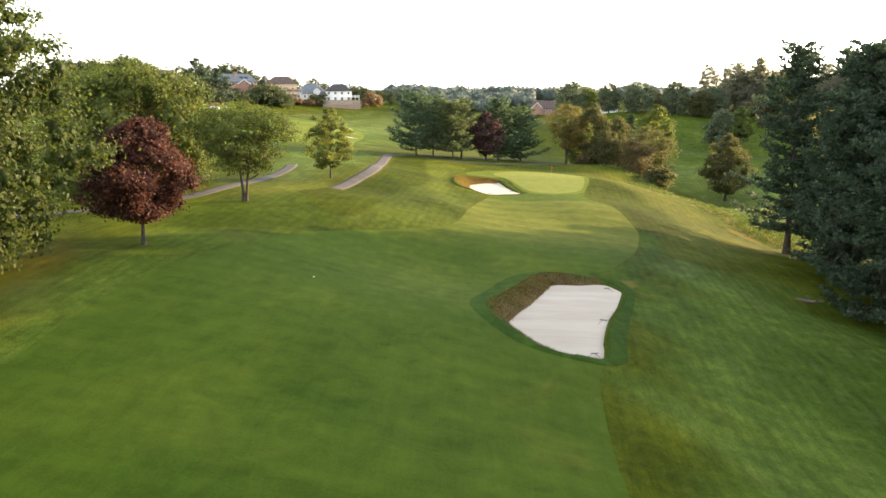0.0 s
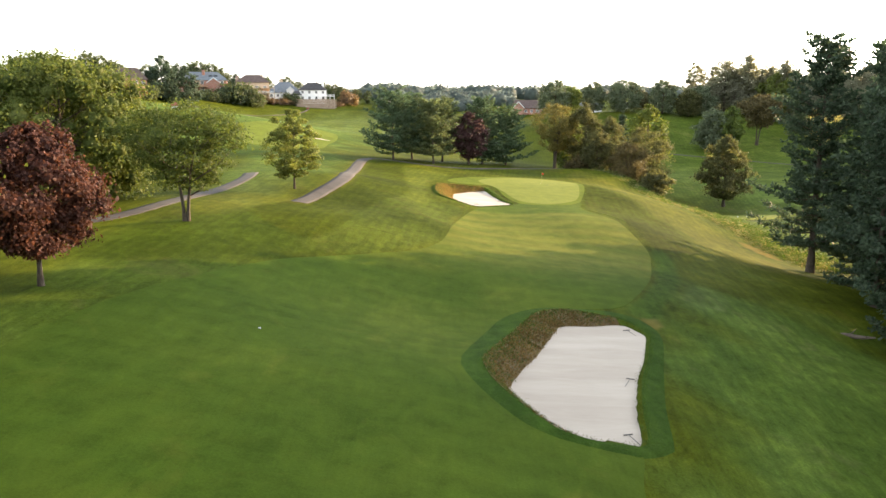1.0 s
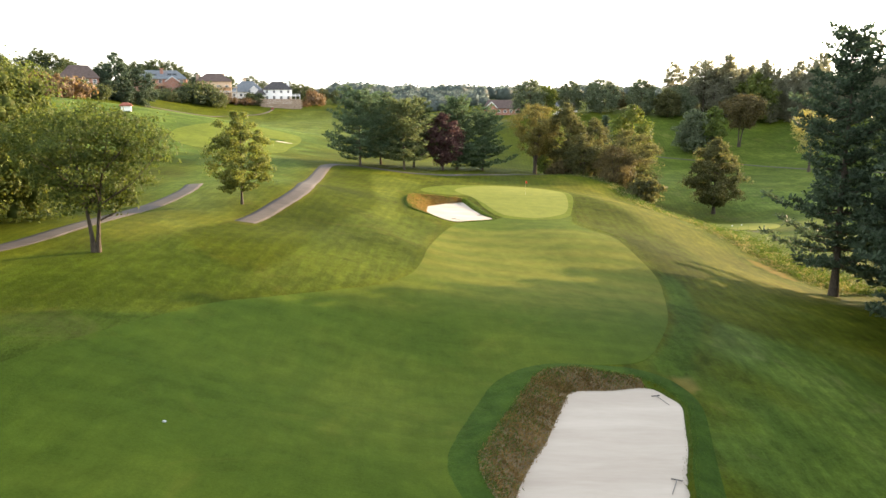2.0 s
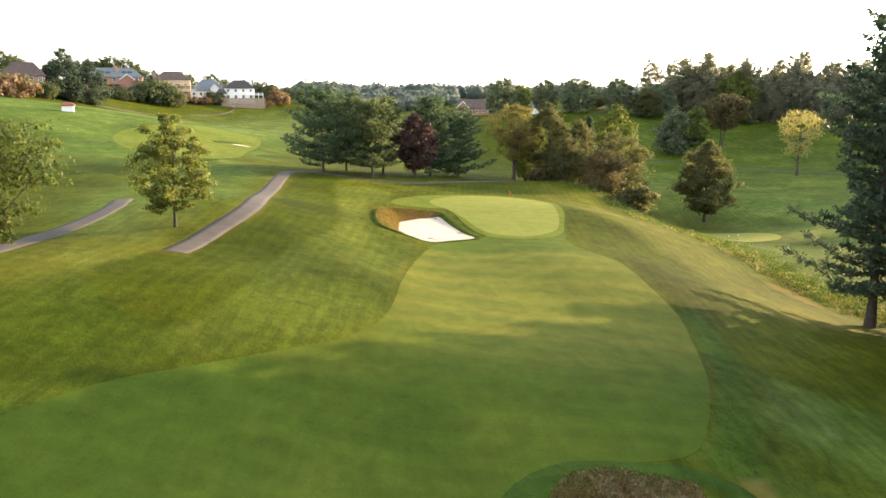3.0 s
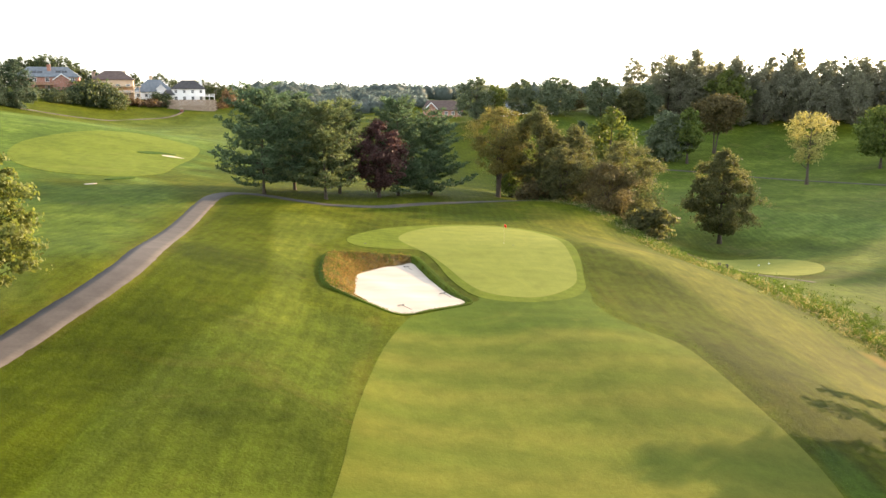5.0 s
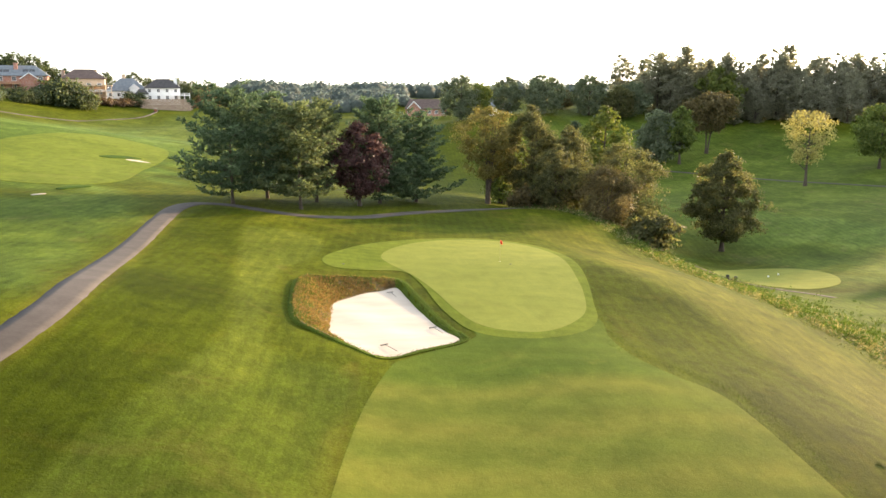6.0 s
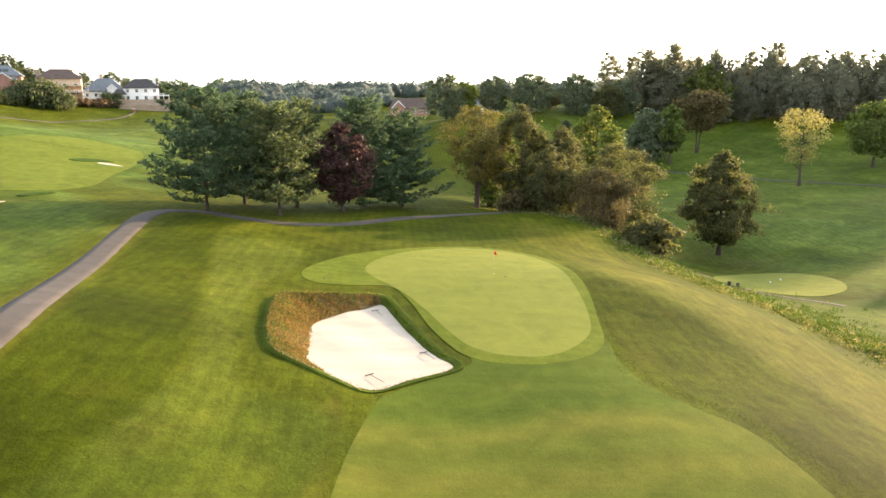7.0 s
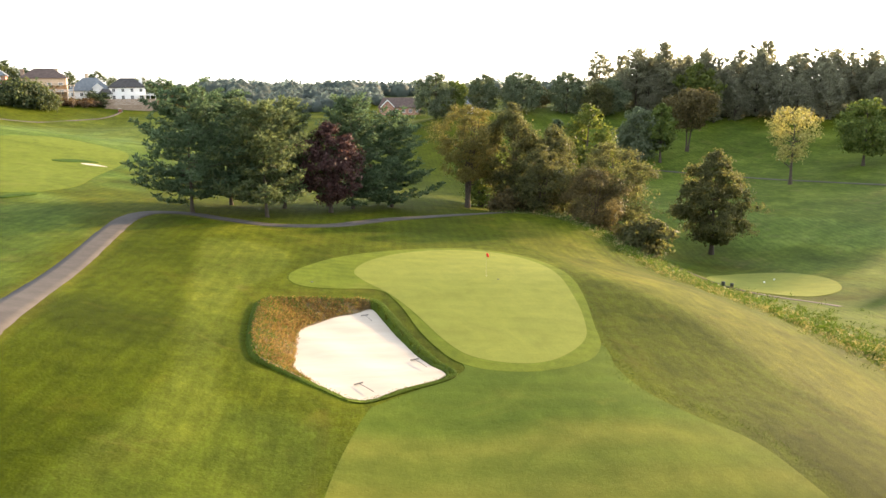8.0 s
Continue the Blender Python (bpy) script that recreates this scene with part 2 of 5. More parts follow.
# ---- mesh helpers ----
def mesh_from(name, verts, faces, mats, smooth=False):
    me = bpy.data.meshes.new(name)
    me.from_pydata([tuple(map(float, v)) for v in verts], [], [tuple(map(int, f)) for f in faces])
    for m in mats if isinstance(mats, (list, tuple)) else (mats,):
        me.materials.append(m)
    if smooth:
        me.polygons.foreach_set("use_smooth", np.ones(len(me.polygons), bool))
    me.update()
    return me


def part(name, me, parent, label=""):
    ob = new(name, me)
    ob.parent = parent
    return tagged(ob, label) if label else ob


def thing(name, where, label, category, group="", turn=0.0):
    ob = new(name)
    ob.empty_display_size = 0.3
    ob.matrix_basis = pose(*where, 0, 0, turn)
    return tagged(ob, label, category, group)


def box(bm, cx, cy, cz, sx, sy, sz, m=None, mat=0):
    """A box given by its centre and sizes."""
    made = bmesh.ops.create_cube(bm, size=1.0, matrix=(m or Matrix()) @ Matrix.Translation((cx, cy, cz)) @ Matrix.Diagonal((sx, sy, sz, 1)))
    for f in {f for v in made["verts"] for f in v.link_faces}:
        f.material_index = mat
    return made["verts"]


def from_bm(name, bm, mats, bevel=0.0, smooth=False):
    if bevel:
        bmesh.ops.bevel(bm, geom=bm.edges[:], offset=bevel, segments=2, affect="EDGES", profile=0.6)
    me = bpy.data.meshes.new(name)
    bmesh.ops.recalc_face_normals(bm, faces=bm.faces[:])
    bm.to_mesh(me)
    bm.free()
    for m in mats if isinstance(mats, (list, tuple)) else (mats,):
        me.materials.append(m)
    if smooth:
        me.polygons.foreach_set("use_smooth", np.ones(len(me.polygons), bool))
    return me


def tube(points, radii, sides=7):
    """Verts and faces of a tapered tube along points."""
    pts = np.asarray(points, float)
    way = np.gradient(pts, axis=0)
    way /= np.linalg.norm(way, axis=1)[:, None] + 1e-9
    ref = np.where(np.abs(way[:, 2:3]) > 0.9, [[1.0, 0, 0]], [[0, 0, 1.0]])
    u = np.cross(way, ref)
    u /= np.linalg.norm(u, axis=1)[:, None] + 1e-9
    v = np.cross(way, u)
    a = np.linspace(0, 2 * np.pi, sides, endpoint=False)
    ring = u[:, None] * np.cos(a)[None, :, None] + v[:, None] * np.sin(a)[None, :, None]
    verts = (pts[:, None] + ring * np.asarray(radii, float)[:, None, None]).reshape(-1, 3)
    faces = []
    for i in range(len(pts) - 1):
        for j in range(sides):
            k = (j + 1) % sides
            faces.append((i * sides + j, i * sides + k, (i + 1) * sides + k, (i + 1) * sides + j))
    return verts, faces


class Pile:
    """Gathers verts and faces for one mesh."""

    def __init__(self):
        self.v, self.f, self.n = [], [], 0

    def add(self, verts, faces):
        self.v.append(np.asarray(verts, float))
        self.f += [tuple(i + self.n for i in f) for f in faces]
        self.n += len(verts)

    def mesh(self, name, mats, smooth=True):
        return mesh_from(name, np.concatenate(self.v), self.f, mats, smooth)


def cards(name, centres, normals, size, aspect, mats, rng, droop=0.25, axis=None, inner=None, sides=4):
    """Many small leaf shapes in one mesh: pointed quads, bent along the middle, or plain triangles far off."""
    n = len(centres)
    nrm = normals / (np.linalg.norm(normals, axis=1)[:, None] + 1e-9)
    r = rng.normal(size=(n, 3))
    u = np.cross(nrm, r) if axis is None else np.asarray(axis, float)
    u = u / (np.linalg.norm(u, axis=1)[:, None] + 1e-9)
    if axis is not None:
        nrm = np.cross(u, r)
        nrm /= np.linalg.norm(nrm, axis=1)[:, None] + 1e-9
    v = np.cross(nrm, u)
    s = np.asarray(size).reshape(-1, 1) * np.ones((n, 1))
    q = np.empty((n, sides, 3))
    q[:, 0] = centres - u * s
    q[:, 1] = centres + v * s * aspect + nrm * s * droop
    if sides == 4:
        q[:, 2] = centres + u * s
    q[:, -1] = centres - v * s * aspect + nrm * s * droop * 0.4
    if sides == 3:
        q[:, 1:] += (u * s * 0.5)[:, None]
    iv, it = inner if inner else (np.zeros((0, 3)), np.zeros((0, 3), int))
    k = len(it)
    me = bpy.data.meshes.new(name)
    me.vertices.add(sides * n + len(iv))
    me.vertices.foreach_set("co", np.concatenate([q.reshape(-1), iv.reshape(-1)]))
    me.loops.add(sides * n + 3 * k)
    me.loops.foreach_set("vertex_index", np.concatenate([np.arange(sides * n), it.reshape(-1) + sides * n]).astype(np.int32))
    me.polygons.add(n + k)
    me.polygons.foreach_set("loop_start", np.concatenate([np.arange(0, sides * n, sides), sides * n + np.arange(0, 3 * k, 3)]).astype(np.int32))
    me.materials.append(mats)
    me.update(calc_edges=True)
    return me


def spline(pts, per=8, closed=True):
    """A smooth line through points (Catmull-Rom)."""
    p = np.asarray(pts, float)
    n = len(p)
    out = []
    for i in range(n if closed else n - 1):
        idx = [(i - 1), i, (i + 1), (i + 2)]
        a, b, c, d = (p[j % n] if closed else p[min(max(j, 0), n - 1)] for j in idx)
        for t in np.arange(per) / per:
            out.append(0.5 * (2 * b + (c - a) * t + (2 * a - 5 * b + 4 * c - d) * t * t + (3 * b - a - 3 * c + d) * t ** 3))
    if not closed:
        out.append(p[-1])
    return np.array(out)


def inside(poly, x, y):
    """Whether points lie in a closed outline."""
    c = np.zeros(np.shape(x), bool)
    px, py = poly[:, 0], poly[:, 1]
    qx, qy = np.roll(px, 1), np.roll(py, 1)
    for ax, ay, bx, by in zip(px, py, qx, qy):
        c ^= ((ay > y) != (by > y)) & (x < (bx - ax) * (y - ay) / (by - ay + 1e-12) + ax)
    return c


def depth_in(poly, x, y):
    """Distance to an outline, positive inside."""
    d = np.full(np.shape(x), 1e9)
    for a, b in zip(poly, np.roll(poly, -1, 0)):
        e = b - a
        t = np.clip(((x - a[0]) * e[0] + (y - a[1]) * e[1]) / (e @ e + 1e-12), 0, 1)
        d = np.minimum(d, np.hypot(x - a[0] - t * e[0], y - a[1] - t * e[1]))
    return np.where(inside(poly, x, y), d, -d)


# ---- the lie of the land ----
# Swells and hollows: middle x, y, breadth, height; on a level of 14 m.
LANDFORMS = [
    (-21, 171, 36, 3.08), (42, 54, 24, -5.06), (72, 228, 16, -5.68), (-24, 108, 16, 2.67), (24, 216, 24, 2.11),
    (36, 168, 16, 3.98), (-15, 143, 11, 2.5), (26, 135, 11, 2.25), (51, 94, 11, -2.44), (-24, 72, 16, 1.6),
    (60, 144, 16, -1.9), (59, 201, 11, -2.77), (43, 209, 11, 3.6), (51, 176, 11, -0.98), (78, 108, 24, -1.48),
    (10, 135, 11, -0.61), (2, 86, 11, -1.96), (10, 69, 11, 1.39), (26, 242, 11, 1.26), (18, 94, 11, 1.09),
    (-49, 408, 28, 7.85), (86, 374, 28, 2.82), (2, 525, 28, -4.86), (-116, 340, 28, -3.29), (18, 408, 28, -6.18),
    (-49, 475, 28, 1.93), (-99, 525, 28, 1.02), (18, 340, 28, 1.55), (69, 441, 28, -8.13), (35, 475, 28, -5.43),
]
LANDFORMS += [   # crest of the bank beside the green, mound beside the approach
    (30.6, 170, 3.2, 0.22), (33.2, 164, 3.2, 0.28), (35.2, 158, 3.2, 0.28), (36.4, 151, 3.2, 0.25), (38.4, 145, 3.4, 0.2),
    (-4.4, 131, 4.0, 0.5), (-1.8, 125.5, 3.6, 0.6), (0.2, 120.5, 3.2, 0.5), (-6.5, 117, 4.5, 0.4), (-11.0, 110, 4.5, 0.45),
]
LANDFORMS_FAR = [
    (139, 185, 110, -19.68), (-120, 640, 200, -0.99), (-106, 304, 60, 9.17), (230, 388, 60, 4.51), (-64, 430, 60, -18.6),
    (104, 346, 60, -15.44), (-148, 388, 60, 7.97), (20, -32, 60, -7.79), (62, 430, 60, 22.02), (-22, 346, 60, -9.14),
    (-148, 472, 60, 8.58), (300, 640, 200, 7.47), (-400, 780, 350, 18.65), (146, 262, 60, 6.95), (64, 458, 40, -10.48),
    (-32, 338, 40, 3.42), (-8, 290, 40, -0.5),
]


def land(x, y):
    x, y = np.asarray(x, float), np.asarray(y, float)
    z = np.full(np.broadcast(x, y).shape, 14.0)
    for a, b, s, h in LANDFORMS + LANDFORMS_FAR:
        z = z + h * np.exp(-((x - a) ** 2 + (y - b) ** 2) / (2 * s * s))
    # wooded ridge on the horizon
    z = z + 13.0 * np.exp(-((y - 1500) / 260) ** 2) * (0.8 + 0.2 * np.sin(x / 170.0 + 1))
    return z


def lay(x, y):
    return float(land(x, y))


# Outlines on the ground.
BUNKER_A_RIM = spline([(5.5, 70.9), (5.65, 72.6), (6.4, 75.4), (7.9, 80.0), (9.4, 84.4), (10.6, 87.1), (11.7, 88.2), (13.6, 88.5), (16.0, 87.9), (18.4, 87.2), (19.4, 85.5), (19.8, 83.6), (19.4, 81.6), (18.25, 77.5), (17.2, 74.4), (16.2, 70.6), (15.4, 66.8), (14.6, 62.3), (13.0, 61.7), (11.7, 61.45), (10.5, 61.5), (9.0, 62.3), (7.3, 65.0), (6.4, 66.9), (5.8, 68.8)], 6)
BUNKER_A_SAND = spline([(7.35, 71.6), (8.5, 74.9), (9.9, 78.1), (11.3, 82.1), (12.3, 84.9), (12.9, 85.7), (15.7, 86.2), (18.3, 86.6), (19.1, 85.2), (19.5, 83.6), (19.1, 81.7), (18.0, 77.6), (16.95, 74.5), (15.95, 70.7), (15.1, 66.9), (14.3, 62.7), (12.6, 62.2), (11.2, 62.3), (9.7, 63.4), (8.2, 66.0), (7.3, 69.0)], 6)
BUNKER_B_RIM = spline([(1.5, 148.5), (1.0, 155.0), (1.4, 161.4), (3.6, 162.3), (6.8, 162.9), (9.75, 163.2), (10.7, 159.0), (11.65, 153.4), (12.6, 149.8), (13.35, 147.2), (10.2, 144.95), (7.4, 143.1), (5.3, 144.7), (3.2, 146.6)])
BUNKER_B_SAND = spline([(3.75, 148.7), (3.75, 153.0), (4.0, 157.3), (6.1, 159.9), (8.2, 161.4), (9.6, 162.3), (10.3, 158.5), (11.3, 152.5), (12.2, 149.3), (12.9, 147.1), (10.1, 145.3), (7.5, 143.6), (5.45, 145.7)])
GREEN_EDGE = spline([(8.9, 173.5), (10.5, 178.0), (13.8, 182.4), (18.2, 185.4), (22.8, 185.8), (26.0, 183.0), (27.4, 177.0), (27.3, 170.0), (26.6, 163.8), (25.7, 158.4), (24.2, 153.5), (21.4, 149.9), (19.0, 148.7), (16.6, 149.3), (14.9, 150.9), (13.8, 154.2), (12.7, 159.6), (11.3, 165.0), (9.3, 170.0)])
COLLAR_EDGE = spline([(3.0, 170.2), (4.0, 174.0), (7.8, 180.0), (13.2, 184.4), (18.6, 187.0), (23.4, 187.2), (27.0, 184.0), (28.4, 178.0), (28.2, 169.0), (27.3, 162.5), (26.0, 156.8), (24.8, 152.0), (22.6, 148.8), (19.2, 147.3), (16.2, 147.7), (14.3, 149.2), (13.4, 151.4), (12.5, 155.6), (11.7, 162.4), (10.4, 166.4), (6.8, 166.6), (4.0, 167.4)])
FAIRWAY_EDGE = spline([(7.6, 141.4), (5.7, 135.0), (4.4, 128.0), (3.5, 121.0), (2.9, 115.5), (1.8, 109.6), (-0.6, 104.8), (-4.5, 100.9), (-9.0, 96.5), (-13.4, 91.4), (-18.5, 80.5), (-21.2, 71.5), (-23.0, 62.5), (-23.6, 52.7), (-23.4, 44.0), (-22.0, 25.0), (-19.0, 0.0), (-15.0, -30.0), (10.0, -30.0), (12.0, 0.0), (12.4, 25.0), (12.4, 42.4), (12.5, 47.0), (12.8, 52.0), (13.2, 57.0), (13.9, 61.0), (11.4, 61.0), (8.8, 61.6), (6.2, 64.6), (4.7, 68.8), (4.5, 72.0), (5.2, 76.5), (7.2, 84.2), (9.0, 87.8), (11.4, 89.3), (14.6, 89.5), (18.4, 90.4), (20.8, 93.8), (24.5, 102.9), (27.3, 113.4), (28.6, 121.0), (28.2, 130.0), (27.6, 136.2), (25.8, 139.4), (24.5, 143.2), (24.3, 147.6), (25.0, 152.0), (23.0, 153.0), (19.6, 150.4), (16.6, 150.4), (13.9, 151.0), (14.3, 148.0), (11.0, 145.0), (8.6, 142.9)])
PATH_MID = spline([(-15.8, 120.0), (-15.1, 125.0), (-14.4, 130.0), (-13.3, 136.0), (-12.7, 141.8), (-13.0, 148.7), (-14.1, 160.5), (-14.6, 172.5), (-15.2, 187.0), (-15.4, 196.5), (-14.0, 202.6), (-10.0, 203.8), (-5.0, 200.6), (-0.1, 198.2), (4.5, 199.0), (8.6, 201.2), (11.7, 204.6), (16.7, 209.2), (24.0, 213.0), (30.0, 214.5), (38.0, 219.0)], 8, False)
PATH_LEFT = spline([(-64.0, 84.0), (-52.0, 86.5), (-42.0, 90.5), (-35.0, 95.5), (-30.6, 101.0), (-28.8, 110.0), (-27.8, 122.0), (-27.1, 132.0), (-26.8, 139.0), (-27.6, 145.0)], 8, False)
PATH_FAR = spline([(-118.0, 398.0), (-98.4, 432.4), (-89.8, 456.6), (-81.3, 470.0), (-78.0, 479.9), (-76.9, 489.4), (-77.1, 494.5)], 8, False)
PATH_RIGHT = spline([(84.0, 338.0), (104.0, 333.5), (114.6, 329.0), (125.7, 316.0), (132.5, 299.0), (137.7, 283.0), (143.0, 270.0), (150.0, 250.0)], 8, False)


def sand_a(x, y):
    return 5.62 + 0.027 * (y - 62.0) + 0.03 * (12 - x)


def sand_b(x, y):
    return 8.9 + 0.02 * (y - 143.2) + 0.035 * (8 - x)


def steps(stops):
    """Grid lines: (from, to, step) runs, then ever wider steps to the horizon."""
    out = []
    for a, b, s in stops:
        out += list(np.linspace(a, b, max(2, int(round((b - a) / s)) + 1))[:-1])
    out.append(stops[-1][1])
    for way in (-1, 1):
        at, s = (out[0], 1.0) if way < 0 else (out[-1], 1.0)
        while abs(at) < 3200:
            s = min(s * 1.13, 220)
            at += way * s
            out = [at] + out if way < 0 else out + [at]
    return np.array(out)


gx = steps([(-60, -20, 1.0), (-20, 0.0, 0.6), (0.0, 21.5, 0.36), (21.5, 42, 0.6), (42, 90, 1.0)])
gy = steps([(12, 60, 1.0), (60, 92, 0.36), (92, 142, 0.7), (142, 167, 0.36), (167, 200, 0.7), (200, 260, 1.1)])
GX, GY = np.meshgrid(gx, gy)
GZ = land(GX, GY)
for rim in (BUNKER_A_RIM, BUNKER_B_RIM):
    near = (GX > rim[:, 0].min() - 1) & (GX < rim[:, 0].max() + 1) & (GY > rim[:, 1].min() - 1) & (GY < rim[:, 1].max() + 1)
    d = depth_in(rim, GX[near], GY[near])
    GZ[near] -= 2.6 * np.clip((d - 0.30) / 0.35, 0, 1)
nx, ny = len(gx), len(gy)
idx = np.arange(nx * ny).reshape(ny, nx)
quads = np.stack([idx[:-1, :-1], idx[:-1, 1:], idx[1:, 1:], idx[1:, :-1]], -1).reshape(-1, 4)
ground_mesh = bpy.data.meshes.new("ground")
ground_mesh.vertices.add(nx * ny)
ground_mesh.vertices.foreach_set("co", np.stack([GX, GY, GZ], -1).reshape(-1))
ground_mesh.loops.add(quads.size)
ground_mesh.loops.foreach_set("vertex_index", quads.reshape(-1).astype(np.int32))
ground_mesh.polygons.add(len(quads))
ground_mesh.polygons.foreach_set("loop_start", np.arange(0, quads.size, 4, dtype=np.int32))
ground_mesh.materials.append(ROUGH)
ground_mesh.update(calc_edges=True)
ground_mesh.polygons.foreach_set("use_smooth", np.ones(len(quads), bool))
ground = tagged(new("ground", ground_mesh), "rolling mown rough grass with dry tan patches", "ground", kind="structure")


# Swards that differ in kind, some paled for haze: middle x, y, radii, turn, then olive, dry, paler.
SWARDS = [
    (-34.0, 46.0, 8.0, 26.0, 0, 0.3, 0.2, 0.0), (-34.0, 64.0, 5.0, 9.0, 0, 0.1, 0.4, 0.0), (-19.0, 68.0, 11.0, 38.0, 0, 0.0, 0.0, 0.0, 0.45),
    # far field and valley strip, paled in colour for haze
    (-52.0, 400.0, 50.0, 95.0, 0, 0.0, 0.05, 0.55, 0.3), (95.0, 240.0, 34.0, 14.0, -52, 0.0, 0.0, 0.5, 0.55),
    (20.9, 87.6, 0.8, 1.9, 0, 0.0, 0.9, 0.0), (4.6, 138.0, 0.9, 3.6, -10, 0.0, 0.3, 0.0),
    (52.6, 146.0, 1.5, 4.5, 20, 0.2, 1.0, 0.0), (18.0, 194.0, 12.0, 4.0, -10, 0.3, 0.0, 0.3),
    (70.0, 190.0, 12.0, 12.0, 0, 0.4, 0.0, 0.0), (92.0, 245.0, 26.0, 11.0, -52, 0.0, 0.0, 0.35),
    # first: valley turf paled and blued, haze put into its colour
    (118.0, 290.0, 68.0, 140.0, 0, 0.0, 0.0, 0.35, 0.4), (-76.0, 280.0, 58.0, 120.0, 0, 0.0, 0.0, 0.0, 0.75),
    (36.0, 60.0, 19.0, 50.0, 0, 0.0, 0.0, 0.0, 0.75), (29.5, 100.0, 2.4, 7.0, -20, 0.0, 0.05, 0.3, 0.6), (-26.0, 168.0, 10.0, 48.0, 4, 0.0, 0.0, 0.2, 0.45),
    (-15.0, 99.0, 9.0, 9.0, 30, 0.4, 0.05, 0.0), (-15.0, 122.0, 2.4, 12.0, -6, 0.3, 0.25, 0.1), (-22.0, 124.0, 5.0, 22.0, 0, 0.0, 0.1, 0.35),
    
    (3.6, 129.0, 1.1, 6.5, -8, 0.3, 0.28, 0.0), (0.4, 116.0, 1.6, 3.0, 30, 0.6, 0.0, 0.0), (150.0, 362.0, 40.0, 10.0, -20, 0.0, 0.0, 0.45, 0.3),
]
tone = np.zeros((ny, nx, 4), np.float32)
wob = np.zeros_like(GX)
for k, (fx, fy) in enumerate(((0.31, 0.17), (-0.13, 0.37), (0.57, 0.49))):
    wob += np.sin(GX * fx + GY * fy + k) * 0.12
for x, y, rx, ry, turn, olive, dry, paler, lush in [(*s, 0.0)[:9] for s in SWARDS]:
    c, s = math.cos(radians(turn)), math.sin(radians(turn))
    u, v = ((GX - x) * c + (GY - y) * s) / rx, (-(GX - x) * s + (GY - y) * c) / ry
    w = np.clip((1.08 + wob * 0.6 - np.hypot(u, v)) / (0.16 if not lush else 0.35), 0, 1)
    for ch, val in enumerate((olive, dry, paler, lush)):
        tone[..., ch] = np.maximum(tone[..., ch], w * val)
# Bands of other mowing and other tone, by their outlines: olive, dry, paler, lush.
BANDS = [
    ([(21.2, 93.6), (25.0, 102.6), (27.8, 113.0), (29.2, 121.0), (31.2, 121.0), (30.0, 112.5), (27.3, 102.0), (23.5, 93.0), (21.5, 88.5), (19.5, 89.5)], 0.6, 0.5, 0.0, 0.0, 0.7),
    ([(-6.5, 122.0), (-2.5, 112.0), (-4.0, 104.0), (-10.0, 97.0), (-16.0, 90.0), (-26.0, 84.0), (-28.0, 96.0), (-20.0, 108.0), (-13.0, 120.0), (-9.0, 128.0)], 4.0, 0.9, 0.06, 0.0, 0.3),
    ([(-4.2, 139.0), (-0.6, 141.0), (5.6, 139.0), (4.0, 130.0), (3.0, 121.0), (2.0, 113.0), (-1.5, 105.0), (-8.0, 99.0), (-12.0, 99.0), (-8.0, 112.0), (-7.8, 122.0), (-5.8, 131.5)], 1.8, 0.5, 0.08, 0.05, 0.25),
    ([(-12.0, 199.0), (-6.6, 198.0), (-6.2, 186.5), (-5.0, 167.2), (-3.8, 153.0), (-3.1, 144.5), (-3.7, 139.1), (-5.3, 132.7), (-7.0, 126.4), (-8.0, 119.0), (-8.4, 110.0), (-12.0, 101.0), (-19.0, 108.0), (-17.2, 119.0), (-14.2, 128.0), (-11.4, 138.4), (-11.4, 150.5), (-13.0, 174.0)], 0.8, 0.85, 0.06, 0.0, 0.0),
    ([(-5.6, 186.8), (2.2, 182.8), (2.5, 172.5), (-0.6, 164.1), (-0.6, 150.0), (0.0, 142.6), (0.2, 138.0), (-1.8, 133.6), (-4.6, 131.4), (-3.7, 137.2), (-2.9, 142.0), (-2.9, 147.0), (-3.6, 155.2), (-4.7, 170.5)], 0.6, 0.1, 0.06, 0.3, 0.12),
    # bank flank in grazing light, its shading put into the turf colour
    ([(28.6, 176.0), (30.9, 166.0), (33.4, 162.3), (34.7, 157.4), (35.5, 152.4), (35.4, 147.8), (37.0, 144.0), (38.4, 139.0), (38.5, 131.0), (36.0, 124.0), (30.0, 123.0), (29.6, 130.0), (28.6, 136.5), (26.6, 140.4), (24.6, 144.6), (25.3, 152.4), (26.8, 160.0), (28.0, 170.0)], 0.6, 0.55, 0.06, 0.0, 0.0),
    # flank turned to the sun, paled in colour as sunlit
    ([(29.0, 196.0), (31.5, 185.0), (31.0, 177.0), (31.8, 167.0), (34.2, 163.0), (35.6, 157.8), (36.4, 152.4), (36.4, 148.0), (38.0, 144.5), (39.4, 139.0), (40.0, 131.0), (42.0, 124.0), (51.0, 127.0), (50.0, 140.0), (47.5, 154.0), (45.0, 168.0), (42.5, 182.0), (38.0, 198.0), (33.0, 206.0)], 1.0, 0.0, 0.17, 0.26, 0.0),
    ([(46.0, 206.0), (49.5, 190.0), (51.5, 176.0), (54.0, 165.0), (57.0, 155.0), (66.0, 150.0), (76.0, 170.0), (78.0, 190.0), (68.0, 190.0), (61.0, 198.0), (56.0, 210.0)], 1.5, 0.4, 0.0, 0.0, 0.45),
]
